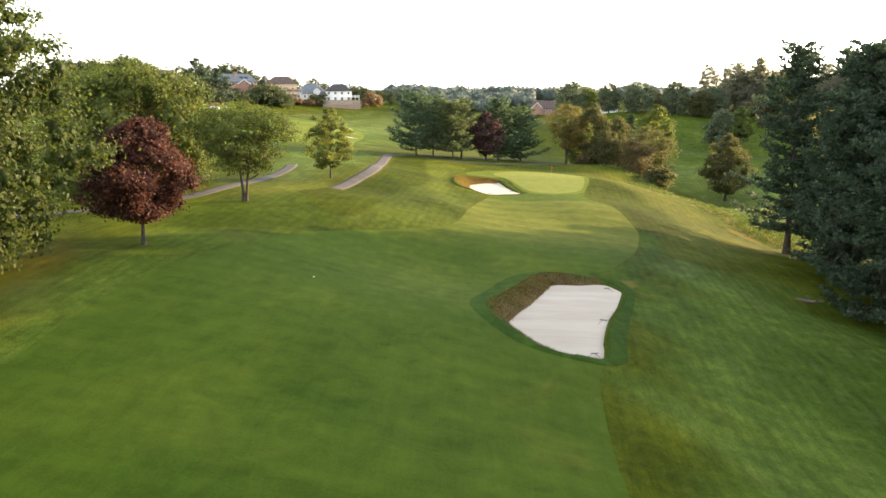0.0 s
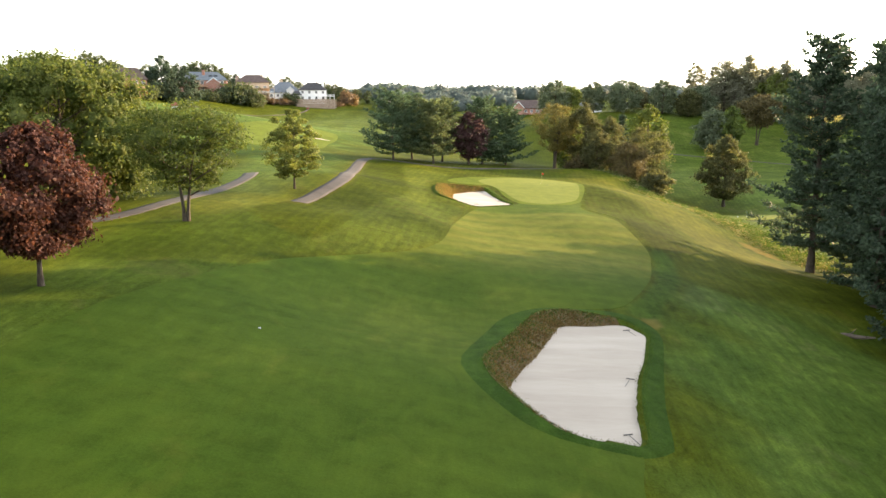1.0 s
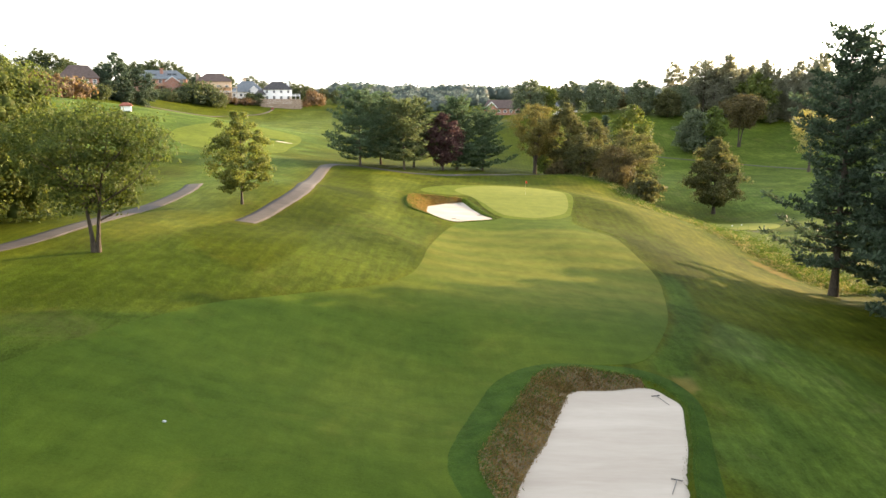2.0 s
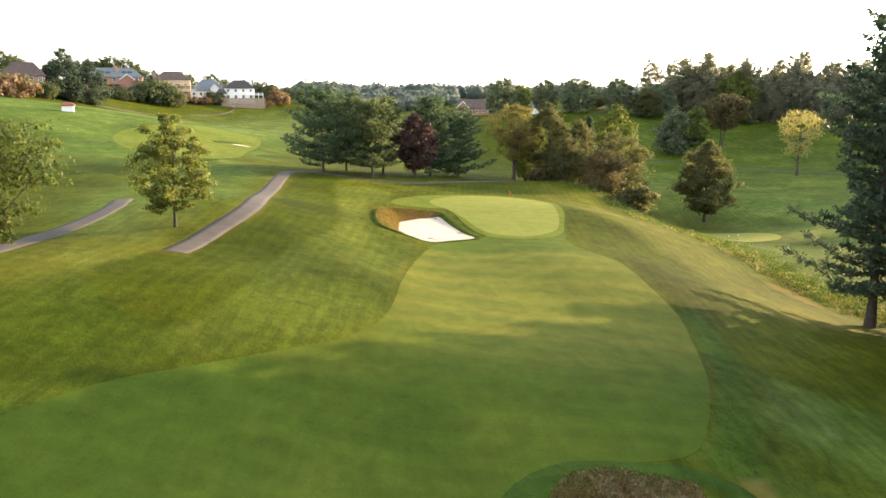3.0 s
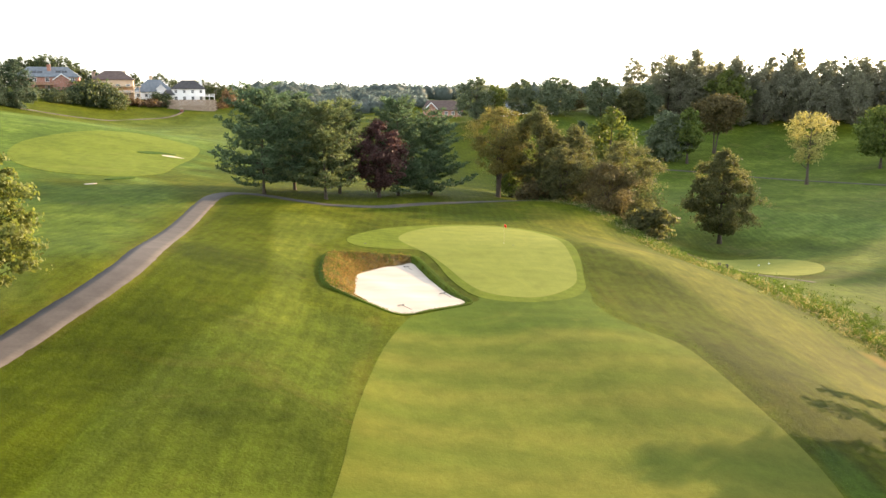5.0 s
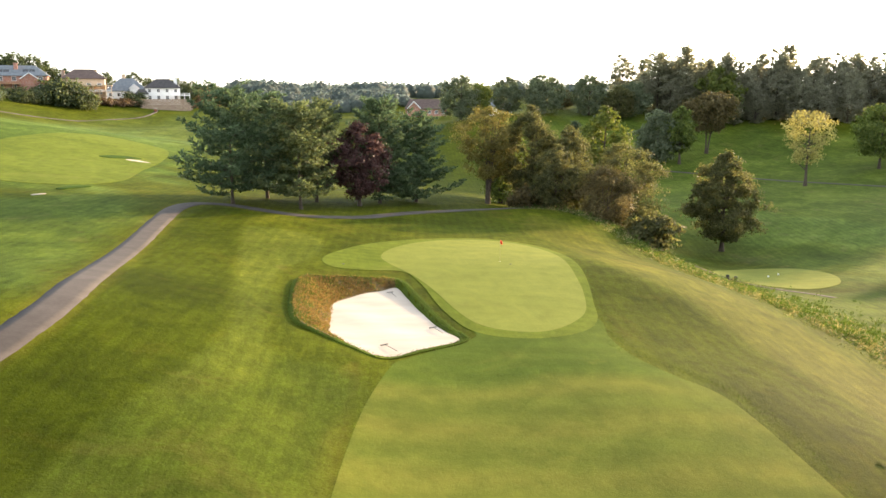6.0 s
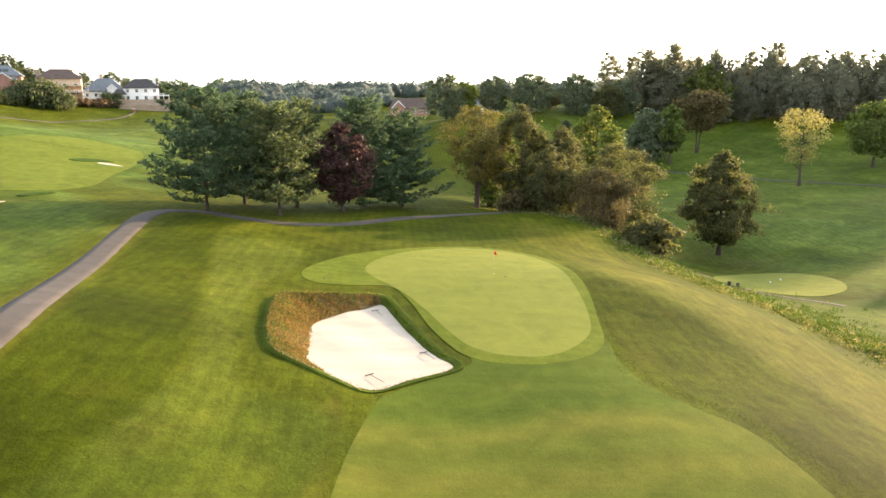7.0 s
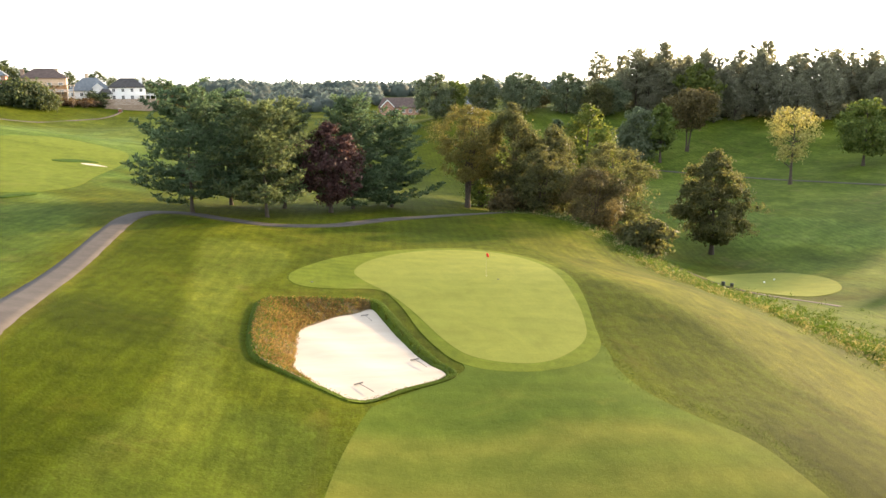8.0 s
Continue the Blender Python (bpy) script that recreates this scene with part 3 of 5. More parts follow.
for outline, soft, *values in BANDS:
    edge = spline(outline, 4)
    near = (GX > edge[:, 0].min() - 3) & (GX < edge[:, 0].max() + 3) & (GY > edge[:, 1].min() - 3) & (GY < edge[:, 1].max() + 3)
    w = np.clip((depth_in(edge, GX[near], GY[near]) + wob[near] * 0.5) / soft + 0.5, 0, 1)
    for ch, val in enumerate(values):
        tone[near, ch] = tone[near, ch] * (1 - w) + w * val
# worn, dry verge beside the cart path
near = (GX > -22) & (GX < 0) & (GY > 116) & (GY < 205)
away = np.full(near.sum(), 9.0)
for p in spline(PATH_MID, 3, False):
    away = np.minimum(away, np.hypot(GX[near] - p[0], GY[near] - p[1]))
worn = np.clip((1.9 + wob[near] - away) / 0.7, 0, 1)
tone[near, 1] = np.maximum(tone[near, 1], worn * 0.3)
layer = ground_mesh.color_attributes.new("sward", "FLOAT_COLOR", "POINT")
layer.data.foreach_set("color", tone.reshape(-1))


def sheet(name, outline, step, mat, label, category, lift=0.03, height=None):
    """A sheet of turf or sand that fills an outline and follows the ground."""
    from mathutils.geometry import delaunay_2d_cdt
    x0, y0 = outline.min(0)
    x1, y1 = outline.max(0)
    X, Y = np.meshgrid(np.arange(x0, x1, step), np.arange(y0, y1, step))
    X = X + (np.arange(X.shape[0]) % 2)[:, None] * step / 2
    d = depth_in(outline, X, Y)
    pts = np.concatenate([outline, np.stack([X[d > step * 0.4], Y[d > step * 0.4]], -1)])
    n = len(outline)
    verts, _, faces, *_ = delaunay_2d_cdt([Vector(p) for p in pts], [(i, (i + 1) % n) for i in range(n)], [], 1, 1e-5)
    v = np.array([tuple(p) for p in verts])
    z = (height(v[:, 0], v[:, 1]) if height else land(v[:, 0], v[:, 1])) + lift
    if not height:
        z[:n] -= 0.012 if lift < 0.07 else 0.02
    pts = np.column_stack([v, z])
    k = len(pts)
    pts = np.vstack([pts, pts[:n], pts[:n] - (0, 0, 0.1)])
    faces = [tuple(f) for f in faces] + [(k + i, k + n + i, k + n + (i + 1) % n, k + (i + 1) % n) for i in range(n)]
    me = mesh_from(name, pts, faces, mat, True)
    ob = new(name, me)
    return tagged(ob, label, category, kind="structure")


def ribbon(name, line, width, mat, label, category, lift=0.028, edge=0.03):
    """A path of even width on the ground, with worn edges and a kerb's thickness."""
    way = np.gradient(line, axis=0)
    way /= np.linalg.norm(way, axis=1)[:, None]
    side = np.column_stack([-way[:, 1], way[:, 0]])
    rng = np.random.default_rng(3)
    cols = []
    for k, o in enumerate((-0.5, -0.5, -0.25, 0, 0.25, 0.5, 0.5)):
        jit = rng.normal(0, edge, len(line)) if k in (1, 5) else 0
        p = line + side * np.reshape(o * width + jit, (-1, 1))
        z = land(p[:, 0], p[:, 1]) + (lift * (1.0 if 1 < k < 5 else 0.5) if 0 < k < 6 else -0.04)
        cols.append(np.column_stack([p, z]))
    v = np.stack(cols, 1).reshape(-1, 3)
    n = 7
    f = [(i * n + j, i * n + j + 1, (i + 1) * n + j + 1, (i + 1) * n + j) for i in range(len(line) - 1) for j in range(n - 1)]
    return tagged(new(name, mesh_from(name, v, f, mat, True)), label, category, kind="structure")


turf = sheet("fairway", FAIRWAY_EDGE, 1.1, FAIRWAY, "closely mown green fairway narrowing toward the green", "fairway", 0.03)
# drier toward the green; the sunlit half is also yellowed in colour
_co = np.empty(len(turf.data.vertices) * 3)
turf.data.vertices.foreach_get("co", _co)
_co = _co.reshape(-1, 3)
_t = np.zeros((len(_co), 4), np.float32)
_w = 0.12 * np.sin(_co[:, 0] * 0.35 + _co[:, 1] * 0.21) + 0.1 * np.sin(_co[:, 0] * 0.17 - _co[:, 1] * 0.3)
_band = 0.5 + 0.5 * np.sin(_co[:, 1] * 1.15 + 0.5 * np.sin(_co[:, 0] * 0.13) + 2.2 * _w)
_up = np.clip((_co[:, 1] - 98) / 14 + _w, 0, 1)
_t[:, 1] = _up * (0.26 + 0.24 * _band) * np.clip((140.4 + 0.9 * np.sin(_co[:, 0] * 0.4) - _co[:, 1]) / 3.0, 0.12, 1)
_t[:, 2] = _up * 0.14 * np.clip((142.5 - _co[:, 1]) / 5.0, 0.45, 1) * np.clip((_co[:, 0] + 1) / 8, 0.1, 1)
# olive on the left; the near left darkened as painted shade
_t[:, 0] = np.clip((5 - _co[:, 0]) / 6 + _w, 0, 1) * np.clip((_co[:, 1] - 96) / 12, 0, 1) * 0.85 + np.clip((1 - _co[:, 0]) / 14 + _w, 0, 1) * np.clip((64 - _co[:, 1]) / 26, 0, 1) * 0.5
turf.data.color_attributes.new("sward", "FLOAT_COLOR", "POINT").data.foreach_set("color", _t.reshape(-1))
sheet("collar", COLLAR_EDGE, 0.9, COLLAR, "short mown collar and approach round the putting green", "collar", 0.045)
sheet("putting_green", GREEN_EDGE, 0.8, GREEN, "pale smooth putting green on a knoll", "putting green", 0.064)
TEE_EDGE = spline([(61.5, 207.0), (67.0, 215.0), (74.0, 219.5), (80.0, 216.0), (80.3, 206.0), (76.1, 197.4), (69.6, 194.3), (65.6, 198.6), (63.1, 203.0)])
sheet("tee_ground", TEE_EDGE, 1.2, GREEN, "flat pale tee ground in the hollow", "tee ground", 0.08)
FAR_GREEN = spline([(-60.5, 250.0), (-60.0, 268.0), (-58.0, 285.5), (-54.0, 297.0), (-49.5, 301.4), (-40.0, 296.0), (-33.6, 288.0), (-30.6, 266.0), (-30.0, 244.0), (-29.0, 226.0), (-33.0, 216.0), (-42.0, 214.0), (-51.0, 222.0), (-57.0, 234.0)])
sheet("fairway", FAR_GREEN, 3.0, COLLAR, "far mown fairway with long tree shadows", "fairway", 0.05)
ribbon("cart_path", PATH_MID, 2.3, ASPHALT, "grey worn asphalt cart path curving up the hill", "cart path")
ribbon("cart_path", PATH_LEFT, 2.3, ASPHALT, "grey asphalt cart path under the trees", "cart path")
ribbon("cart_path", PATH_FAR, 1.1, ASPHALT, "grey cart path below the houses", "cart path", 0.3)
ribbon("cart_path", PATH_RIGHT, 1.3, ASPHALT, "thin worn path across the valley", "cart path", 0.15)
BAND = spline([(28.2, 172.0), (27.6, 165.0), (26.6, 158.6), (25.2, 152.4), (24.7, 148.0), (24.5, 144.6), (26.6, 140.6), (28.6, 136.8), (29.2, 130.0), (29.6, 121.0), (28.4, 113.0), (25.6, 102.6), (22.0, 93.6)], 6, False)
_r = np.random.default_rng(17)
P, A = [], []
for _ in range(3200):
    k = _r.integers(0, len(BAND) - 1)
    p = BAND[k] + (BAND[k + 1] - BAND[k]) * _r.random() + _r.normal(0, 0.45, 2)
    P.append((p[0], p[1], lay(*p) + 0.04))
    A.append((_r.normal(0, 0.7), _r.normal(0, 0.7), 0.7))
tagged(new("grass_verge", cards("grass_verge", np.array(P), np.array(A), _r.uniform(0.03, 0.06, len(P)), 0.2, BLADES, _r, 0.2, np.array(A))), "strip of longer dark grass along the mown edge", "grass", kind="stuff")


def bunker(name, rim, sand, floor, label, surround, turf):
    """A hollow: grassy shoulder, face and a sheet of sand."""
    m = 140
    def even(line):
        p = np.vstack([line, line[:1]])
        d = np.r_[0, np.cumsum(np.hypot(*np.diff(p, axis=0).T))]
        t = np.linspace(0, d[-1], m, endpoint=False)
        return np.column_stack([np.interp(t, d, p[:, 0]), np.interp(t, d, p[:, 1])])
    outer = even(rim)
    inner = sand[[int(np.argmin(np.hypot(*(sand - p).T))) for p in outer]]
    skirt = surround[[int(np.argmin(np.hypot(*(surround - p).T))) for p in outer]]
    skirt = (skirt + np.roll(skirt, 1, 0) + np.roll(skirt, -1, 0)) / 3
    rng = np.random.default_rng(5)
    mid = outer.mean(0)
    rings = []
    out_dir = (outer - mid) / np.linalg.norm(outer - mid, axis=1)[:, None]
    wide = np.hypot(*(outer - inner).T)[:, None]
    zr = land(outer[:, 0], outer[:, 1])
    zs = floor(inner[:, 0], inner[:, 1])
    lip = 0.02 + 0.12 * np.clip(wide[:, 0] - 0.6, 0, 2)
    for kind, t in (("s", 0.0), ("s", 0.5), ("o", 0.35), ("f", 0.0), ("f", 0.12), ("f", 0.35), ("f", 0.6), ("f", 0.85), ("f", 1.0), ("f", 1.06)):
        if kind == "s":
            p = skirt + (outer + out_dir * 0.35 - skirt) * t
            z = land(p[:, 0], p[:, 1]) + (0.06 if t else -0.01)
        elif kind == "o":
            p = outer + out_dir * t
            z = land(p[:, 0], p[:, 1]) + 0.05 + lip * 0.6
        else:
            p = outer + (inner - outer) * t
            k = np.clip(t, 0, 1) ** 1.25
            z = (zr + lip) * (1 - k) + (zs + 0.03) * k + (rng.normal(0, 0.03, m) if 0 < t < 1 else 0)
            if t > 1:
                z = zs - 0.25
        rings.append(np.column_stack([p, z]))
    v = np.stack(rings).reshape(-1, 3)
    shoulder, face = [], []
    for i in range(len(rings) - 1):
        for j in range(m):
            k = (j + 1) % m
            (shoulder if i < 3 else face).append((i * m + j, i * m + k, (i + 1) * m + k, (i + 1) * m + j))
    tagged(new("bunker_shoulder", mesh_from("bunker_shoulder", v, shoulder, turf, True)), "dark mown grass shoulder round the sand bunker", "bunker edge", kind="structure")
    ob = new("bunker_face", mesh_from("bunker_face", v, face, [FESCUE_SOIL, LONG], True))
    tagged(ob, "steep bunker face under dry fescue", "bunker face", kind="structure")
    tall = np.repeat(wide[:, 0] < 1.0, 1)
    for i, poly in enumerate(ob.data.polygons):
        poly.material_index = int(tall[i % m])
    sheet(name, sand, 0.6, SAND, label, "bunker sand", 0.0, lambda x, y: floor(x, y) + 0.03 * np.sin(x * 1.3 + y * 0.7) + 0.02 * np.sin(x * 0.6 - y * 1.1))
    # fescue on the high side, short blades round the lip
    cs, ax, ss = [], [], []
    ks, kx, kz = [], [], []
    for j in range(m):
        w = float(wide[j, 0])
        if w > 1.0:
            slope = np.array([*(inner[j] - outer[j]), zs[j] - zr[j] - lip[j]])
            for _ in range(int(105 * w)):
                t, e, i = rng.random(), rng.random(), (j + 1) % m
                p = (outer[j] + (inner[j] - outer[j]) * t) * (1 - e) + (outer[i] + (inner[i] - outer[i]) * t) * e
                z = (zr[j] + lip[j]) * (1 - t ** 1.25) + zs[j] * t ** 1.25
                cs.append((p[0] + rng.normal(0, 0.1), p[1] + rng.normal(0, 0.1), z + 0.07))
                ax.append(np.array([0, 0, 0.75]) + slope / w * 0.35 + rng.normal(0, 0.42, 3))
                ss.append(rng.uniform(0.08, 0.19))
                if rng.random() < 0.5 * (1 - t) + 0.12 * math.sin(j * 0.7) + 0.1:
                    ks.append((*cs.pop()[:2], z + 0.07))
                    kx.append(ax.pop())
                    kz.append(ss.pop() * 0.8)
        for _ in range(40):
            p = outer[j] + (outer[(j + 1) % m] - outer[j]) * rng.random() + out_dir[j] * rng.normal(0.02, 0.2) + rng.normal(0, 0.12, 2)
            ks.append((p[0], p[1], zr[j] + lip[j] * 0.9 + 0.02))
            kx.append((rng.normal(0, 0.5), rng.normal(0, 0.5), 0.8))
            kz.append(rng.uniform(0.03, 0.08))
    tagged(new("fescue", cards("fescue", np.array(cs), np.array(ax), np.array(ss), 0.16, FESCUE, rng, 0.2, np.array(ax))), "dry golden-brown fescue tufts on the bunker face", "grass", kind="stuff")
    tagged(new("lip_grass", cards("lip_grass", np.array(ks), np.array(kx), np.array(kz), 0.2, BLADES, rng, 0.2, np.array(kx))), "ragged dark grass blades along the bunker lip", "grass", kind="stuff")


SURROUND_A = spline([(3.5, 71.2), (4.0, 75.3), (6.3, 84.6), (8.5, 88.3), (11.2, 89.9), (13.7, 90.0), (15.8, 89.7), (18.8, 89.2), (20.6, 86.9), (21.0, 83.5), (19.2, 76.0), (17.4, 68.5), (15.9, 61.0), (13.3, 60.2), (11.2, 60.4), (9.7, 60.6), (8.1, 61.1), (6.6, 62.6), (5.1, 65.3), (3.9, 68.8)], 16)
SURROUND_B = spline([(0.5, 148.6), (0.1, 155.0), (0.4, 162.4), (3.6, 163.4), (7.0, 164.0), (10.2, 164.3), (11.5, 159.4), (12.4, 153.8), (13.3, 150.0), (14.2, 147.0), (10.4, 144.3), (7.3, 142.4), (4.9, 144.1), (2.4, 146.2)], 16)
SURROUND_B = SURROUND_B + 0.5 * (BUNKER_B_RIM[[int(np.argmin(np.hypot(*(BUNKER_B_RIM - p).T))) for p in SURROUND_B]] - SURROUND_B)
bunker("bunker_sand", BUNKER_A_RIM, BUNKER_A_SAND, sand_a, "smooth raked white sand, in shade", SURROUND_A, DEEP)
bunker("bunker_sand", BUNKER_B_RIM, BUNKER_B_SAND, sand_b, "bright raked white sand beside the green", SURROUND_B, LONG)


# ---- trees ----
_bm = bmesh.new()
bmesh.ops.create_icosphere(_bm, subdivisions=1, radius=1.0)
_bm.verts.index_update()
ICO_V = np.array([tuple(v.co) for v in _bm.verts])
ICO_F = np.array([[v.index for v in f.verts] for f in _bm.faces])
_bm.free()


def crown_width(shape, t):
    """Breadth of a crown at a share t of its height."""
    if shape == "round":
        return np.sqrt(np.clip(1 - (2 * t - 0.9) ** 2 / 1.21, 0.02, 1))
    if shape == "egg":
        return np.clip(np.sin(np.pi * np.clip(t, 0.015, 0.99) ** 0.68) ** 0.6, 0.12, 1)
    if shape == "oval":
        return np.clip(np.sin(np.pi * np.clip(t * 0.93 + 0.07, 0, 1)) ** 0.7, 0.05, 1)
    if shape == "pyramid":
        return np.clip((1.02 - t) ** 0.8 * np.clip(t * 5 + 0.45, 0, 1), 0.05, 1)
    return np.clip(0.45 + 0.75 * t, 0, 1) * np.clip((1.04 - t) * 3.2, 0.1, 1) ** 0.6


def broadleaf(name, x, y, tall, radius, low, shape, leaf, label, category="tree", clumps=60, leaves=300, size=0.22, stems=1, seed=1, gap=0.0, lean=(0, 0), trunk=None, group="", clump=0.26, sink=0.1, core=0.0, sides=4, flat=0.62, ragged=0.16):
    rng = np.random.default_rng(seed)
    clumps, clump, leaves = int(clumps * 1.7), clump * 0.76, leaves * 0.58
    root = thing(name, (x, y, lay(x, y) - sink), label, category, group)
    wood = Pile()
    girth = trunk or tall * 0.021
    stem_tops = []
    for s in range(stems):
        a = rng.uniform(0, 6.28) if stems > 1 else 0
        off = 0.0 if stems == 1 else girth * 0.8
        n = 9
        t = np.linspace(0, 1, n)
        reach = 0.0 if stems == 1 else radius * 0.35
        px = np.cos(a) * (off + reach * t ** 1.4) + lean[0] * t * tall + np.cumsum(rng.normal(0, 0.012 * tall / n * 3, n)) * t
        py = np.sin(a) * (off + reach * t ** 1.4) + lean[1] * t * tall + np.cumsum(rng.normal(0, 0.012 * tall / n * 3, n)) * t
        pz = t * tall * 0.86
        g = girth if stems == 1 else girth * 0.72
        rad = g * (1.0 - 0.88 * t)
        rad[0] *= 1.45
        pts = np.column_stack([px, py, pz])
        wood.add(*tube(pts, rad, 9))
        stem_tops.append((pts, rad))
    hi = tall - low
    cc, cr = [], []
    while len(cc) < clumps:
        t = rng.random()
        w = float(crown_width(shape, t)) * radius
        if rng.random() > (w / radius) * 0.9 + 0.12:
            continue
        a = rng.uniform(0, 6.28)
        w *= 1 + ragged * (math.sin(2 * a + seed) * 0.6 + math.sin(5 * a + 7 * t + 2 * seed) + 0.8 * math.sin(3 * a - 13 * t + seed))
        r = w * (0.35 + 0.65 * rng.random() ** 0.45)
        size_c = radius * clump * rng.uniform(0.65, 1.25) * (0.6 + 0.4 * w / radius)
        r = max(0.0, r - size_c * 0.55)
        c = np.array([np.cos(a) * r + lean[0] * tall * (0.3 + 0.7 * t), np.sin(a) * r + lean[1] * tall * (0.3 + 0.7 * t), low + t * (hi - size_c * 0.6)])
        if gap and any(np.linalg.norm(c - o) < gap for o in cc):
            if rng.random() < 0.8:
                continue
        cc.append(c)
        cr.append(size_c)
    for k, (c, r) in enumerate(zip(cc, cr)):
        if k % 3 and clumps > 40:
            continue
        pts, rad = stem_tops[k % stems]
        i = int(np.clip(np.searchsorted(pts[:, 2], c[2] - np.hypot(c[0], c[1]) * 0.75 - hi * 0.06), 2, len(pts) - 2))
        a, b = pts[i], c
        mid = (a + b) / 2 + np.array([0, 0, -0.06 * np.linalg.norm(b - a)]) + rng.normal(0, 0.04 * np.linalg.norm(b - a), 3)
        line = spline([a, (a + mid) / 2 + (0, 0, 0.02), mid, b], 2, False)
        wood.add(*tube(line, np.linspace(rad[i] * 0.55, 0.012, len(line)), 4))
    part("trunk", wood.mesh("trunk", BARK), root)
    P, N, S = [], [], []
    heart = np.array([lean[0] * tall * 0.7, lean[1] * tall * 0.7, low + hi * 0.4])
    for c, r in zip(cc, cr):
        away = (c - heart) / (np.linalg.norm(c - heart) + 1e-6)
        for sub in range(5):
            k = max(3, int(leaves / 5 * rng.uniform(0.5, 1.5)))
            d = rng.normal(size=3)
            o = c + (d / np.linalg.norm(d) + away * 0.4) * r * rng.uniform(0.25, 1.1) * (1, 1, 0.8)
            g = np.clip(rng.normal(size=(k, 3)), -1.9, 1.9) * (1, 1, flat) * r * rng.uniform(0.4, 0.85)
            P.append(o + g)
            N.append(g / (r * 0.8) + away * 0.5 + rng.normal(0, 0.8, (k, 3)) + (0, 0, 0.6))
            S.append(size * rng.uniform(0.55, 1.35, k))
    inner = None
    if core:
        # inner foliage, too dense to see through
        n = len(ICO_V)
        blobs = np.array(cc)[:, None] + ICO_V[None] * (np.array(cr)[:, None, None] * core) * rng.uniform(0.65, 1.25, (len(cc), n, 1))
        inner = (blobs.reshape(-1, 3), (ICO_F[None] + (np.arange(len(cc)) * n)[:, None, None]).reshape(-1, 3))
    crown = cards("crown", np.concatenate(P), np.concatenate(N), np.concatenate(S), 0.62, leaf, rng, inner=inner, sides=sides)
    part("crown", crown, root)
    return root


def pine(name, x, y, tall, radius, low, leaf, label, category="pine tree", whorl=1.15, tufts=18, needles=9, size=0.42, seed=1, full=1.0, sparse=0.0, group="", turn_up=0.16, sink=0.1, ball=0.30, round_top=0.72, sides=4, spread=(0.55, 1.12)):
    """A pine: whorls of long boughs, each a plate of needle brushes."""
    rng = np.random.default_rng(seed)
    root = thing(name, (x, y, lay(x, y) - sink), label, category, group)
    wood = Pile()
    n = 12
    t = np.linspace(0, 1, n)
    stem = np.column_stack([np.cumsum(rng.normal(0, 0.05, n)), np.cumsum(rng.normal(0, 0.05, n)), t * tall * 0.985])
    girth = tall * 0.016
    rad = girth * (1 - 0.93 * t)
    rad[0] *= 1.35
    wood.add(*tube(stem, rad, 9))
    P, A, S = [], [], []
    z = low
    u = np.linspace(0, 1, 6)
    while z < tall * 0.975:
        s = (z - low) / (tall - low)
        reach = radius * (np.clip(1.05 - s, 0, 1) ** round_top) * np.clip(0.85 + 2.0 * s, 0, 1) * full
        count = rng.integers(4, 7)
        a0 = rng.uniform(0, 6.28)
        for b in range(count):
            if rng.random() < sparse:
                continue
            a = a0 + b * 6.283 / count + rng.normal(0, 0.25)
            L = max(0.5, reach * rng.uniform(*spread))
            zz = z + rng.normal(0, 0.3) * whorl - 0.10 * (1 - s) * L * np.sin(u * 3.0) + turn_up * L * u ** 1.8 + 0.4 * L * s * u
            base = np.array([np.interp(z, stem[:, 2], stem[:, 0]), np.interp(z, stem[:, 2], stem[:, 1])])
            side = rng.normal(0, 0.06 * L) * np.sin(u * 3.1)
            ca, sa = math.cos(a), math.sin(a)
            line = np.column_stack([base[0] + ca * L * u - sa * side, base[1] + sa * L * u + ca * side, zz])
            wood.add(*tube(line, np.linspace(max(0.02, girth * 0.28 * (1 - s * 0.7)), 0.012, 6), 4))
            m = max(4, int(tufts * L / radius))
            v = 0.18 + 0.82 * (np.arange(m) + rng.random(m)) / m
            c = np.column_stack([np.interp(v, u, line[:, k]) for k in range(3)])
            off = rng.uniform(-1, 1, m) * (0.42 * L * (1.06 - v) * np.clip(v * 2.2, 0, 1) + 0.15)
            c[:, 0] += -sa * off
            c[:, 1] += ca * off
            c[:, 2] += rng.normal(0, 0.10, m) + 0.08
            k = needles
            d = rng.normal(size=(m, k, 3)) * (1, 1, 0.6) + (ca * 0.45, sa * 0.45, 0.45)
            d /= np.linalg.norm(d, axis=2)[..., None]
            P.append((c[:, None] + d * (ball + 0.02 * L) * rng.uniform(0.5, 1.3, (m, k, 1)) * (1, 1, 0.7)).reshape(-1, 3))
            A.append(d.reshape(-1, 3))
            S.append(size * rng.uniform(0.6, 1.3, m * k))
        z += whorl * rng.uniform(0.75, 1.25) * (1.0 - 0.4 * s)
    part("trunk", wood.mesh("trunk", BARK), root)
    part("crown", cards("crown", np.concatenate(P), np.concatenate(A), np.concatenate(S), 0.3, leaf, rng, 0.2, np.concatenate(A), sides=sides), root)
    return root


def shrub(name, x, y, tall, radius, leaf, label, seed, leaves=240, clumps=26, size=0.3, category="shrub", group=""):
    return broadleaf(name, x, y, tall, radius, tall * 0.05, "round", leaf, label, category, clumps, leaves, size, 3, seed, trunk=tall * 0.02, group=group, clump=0.34)


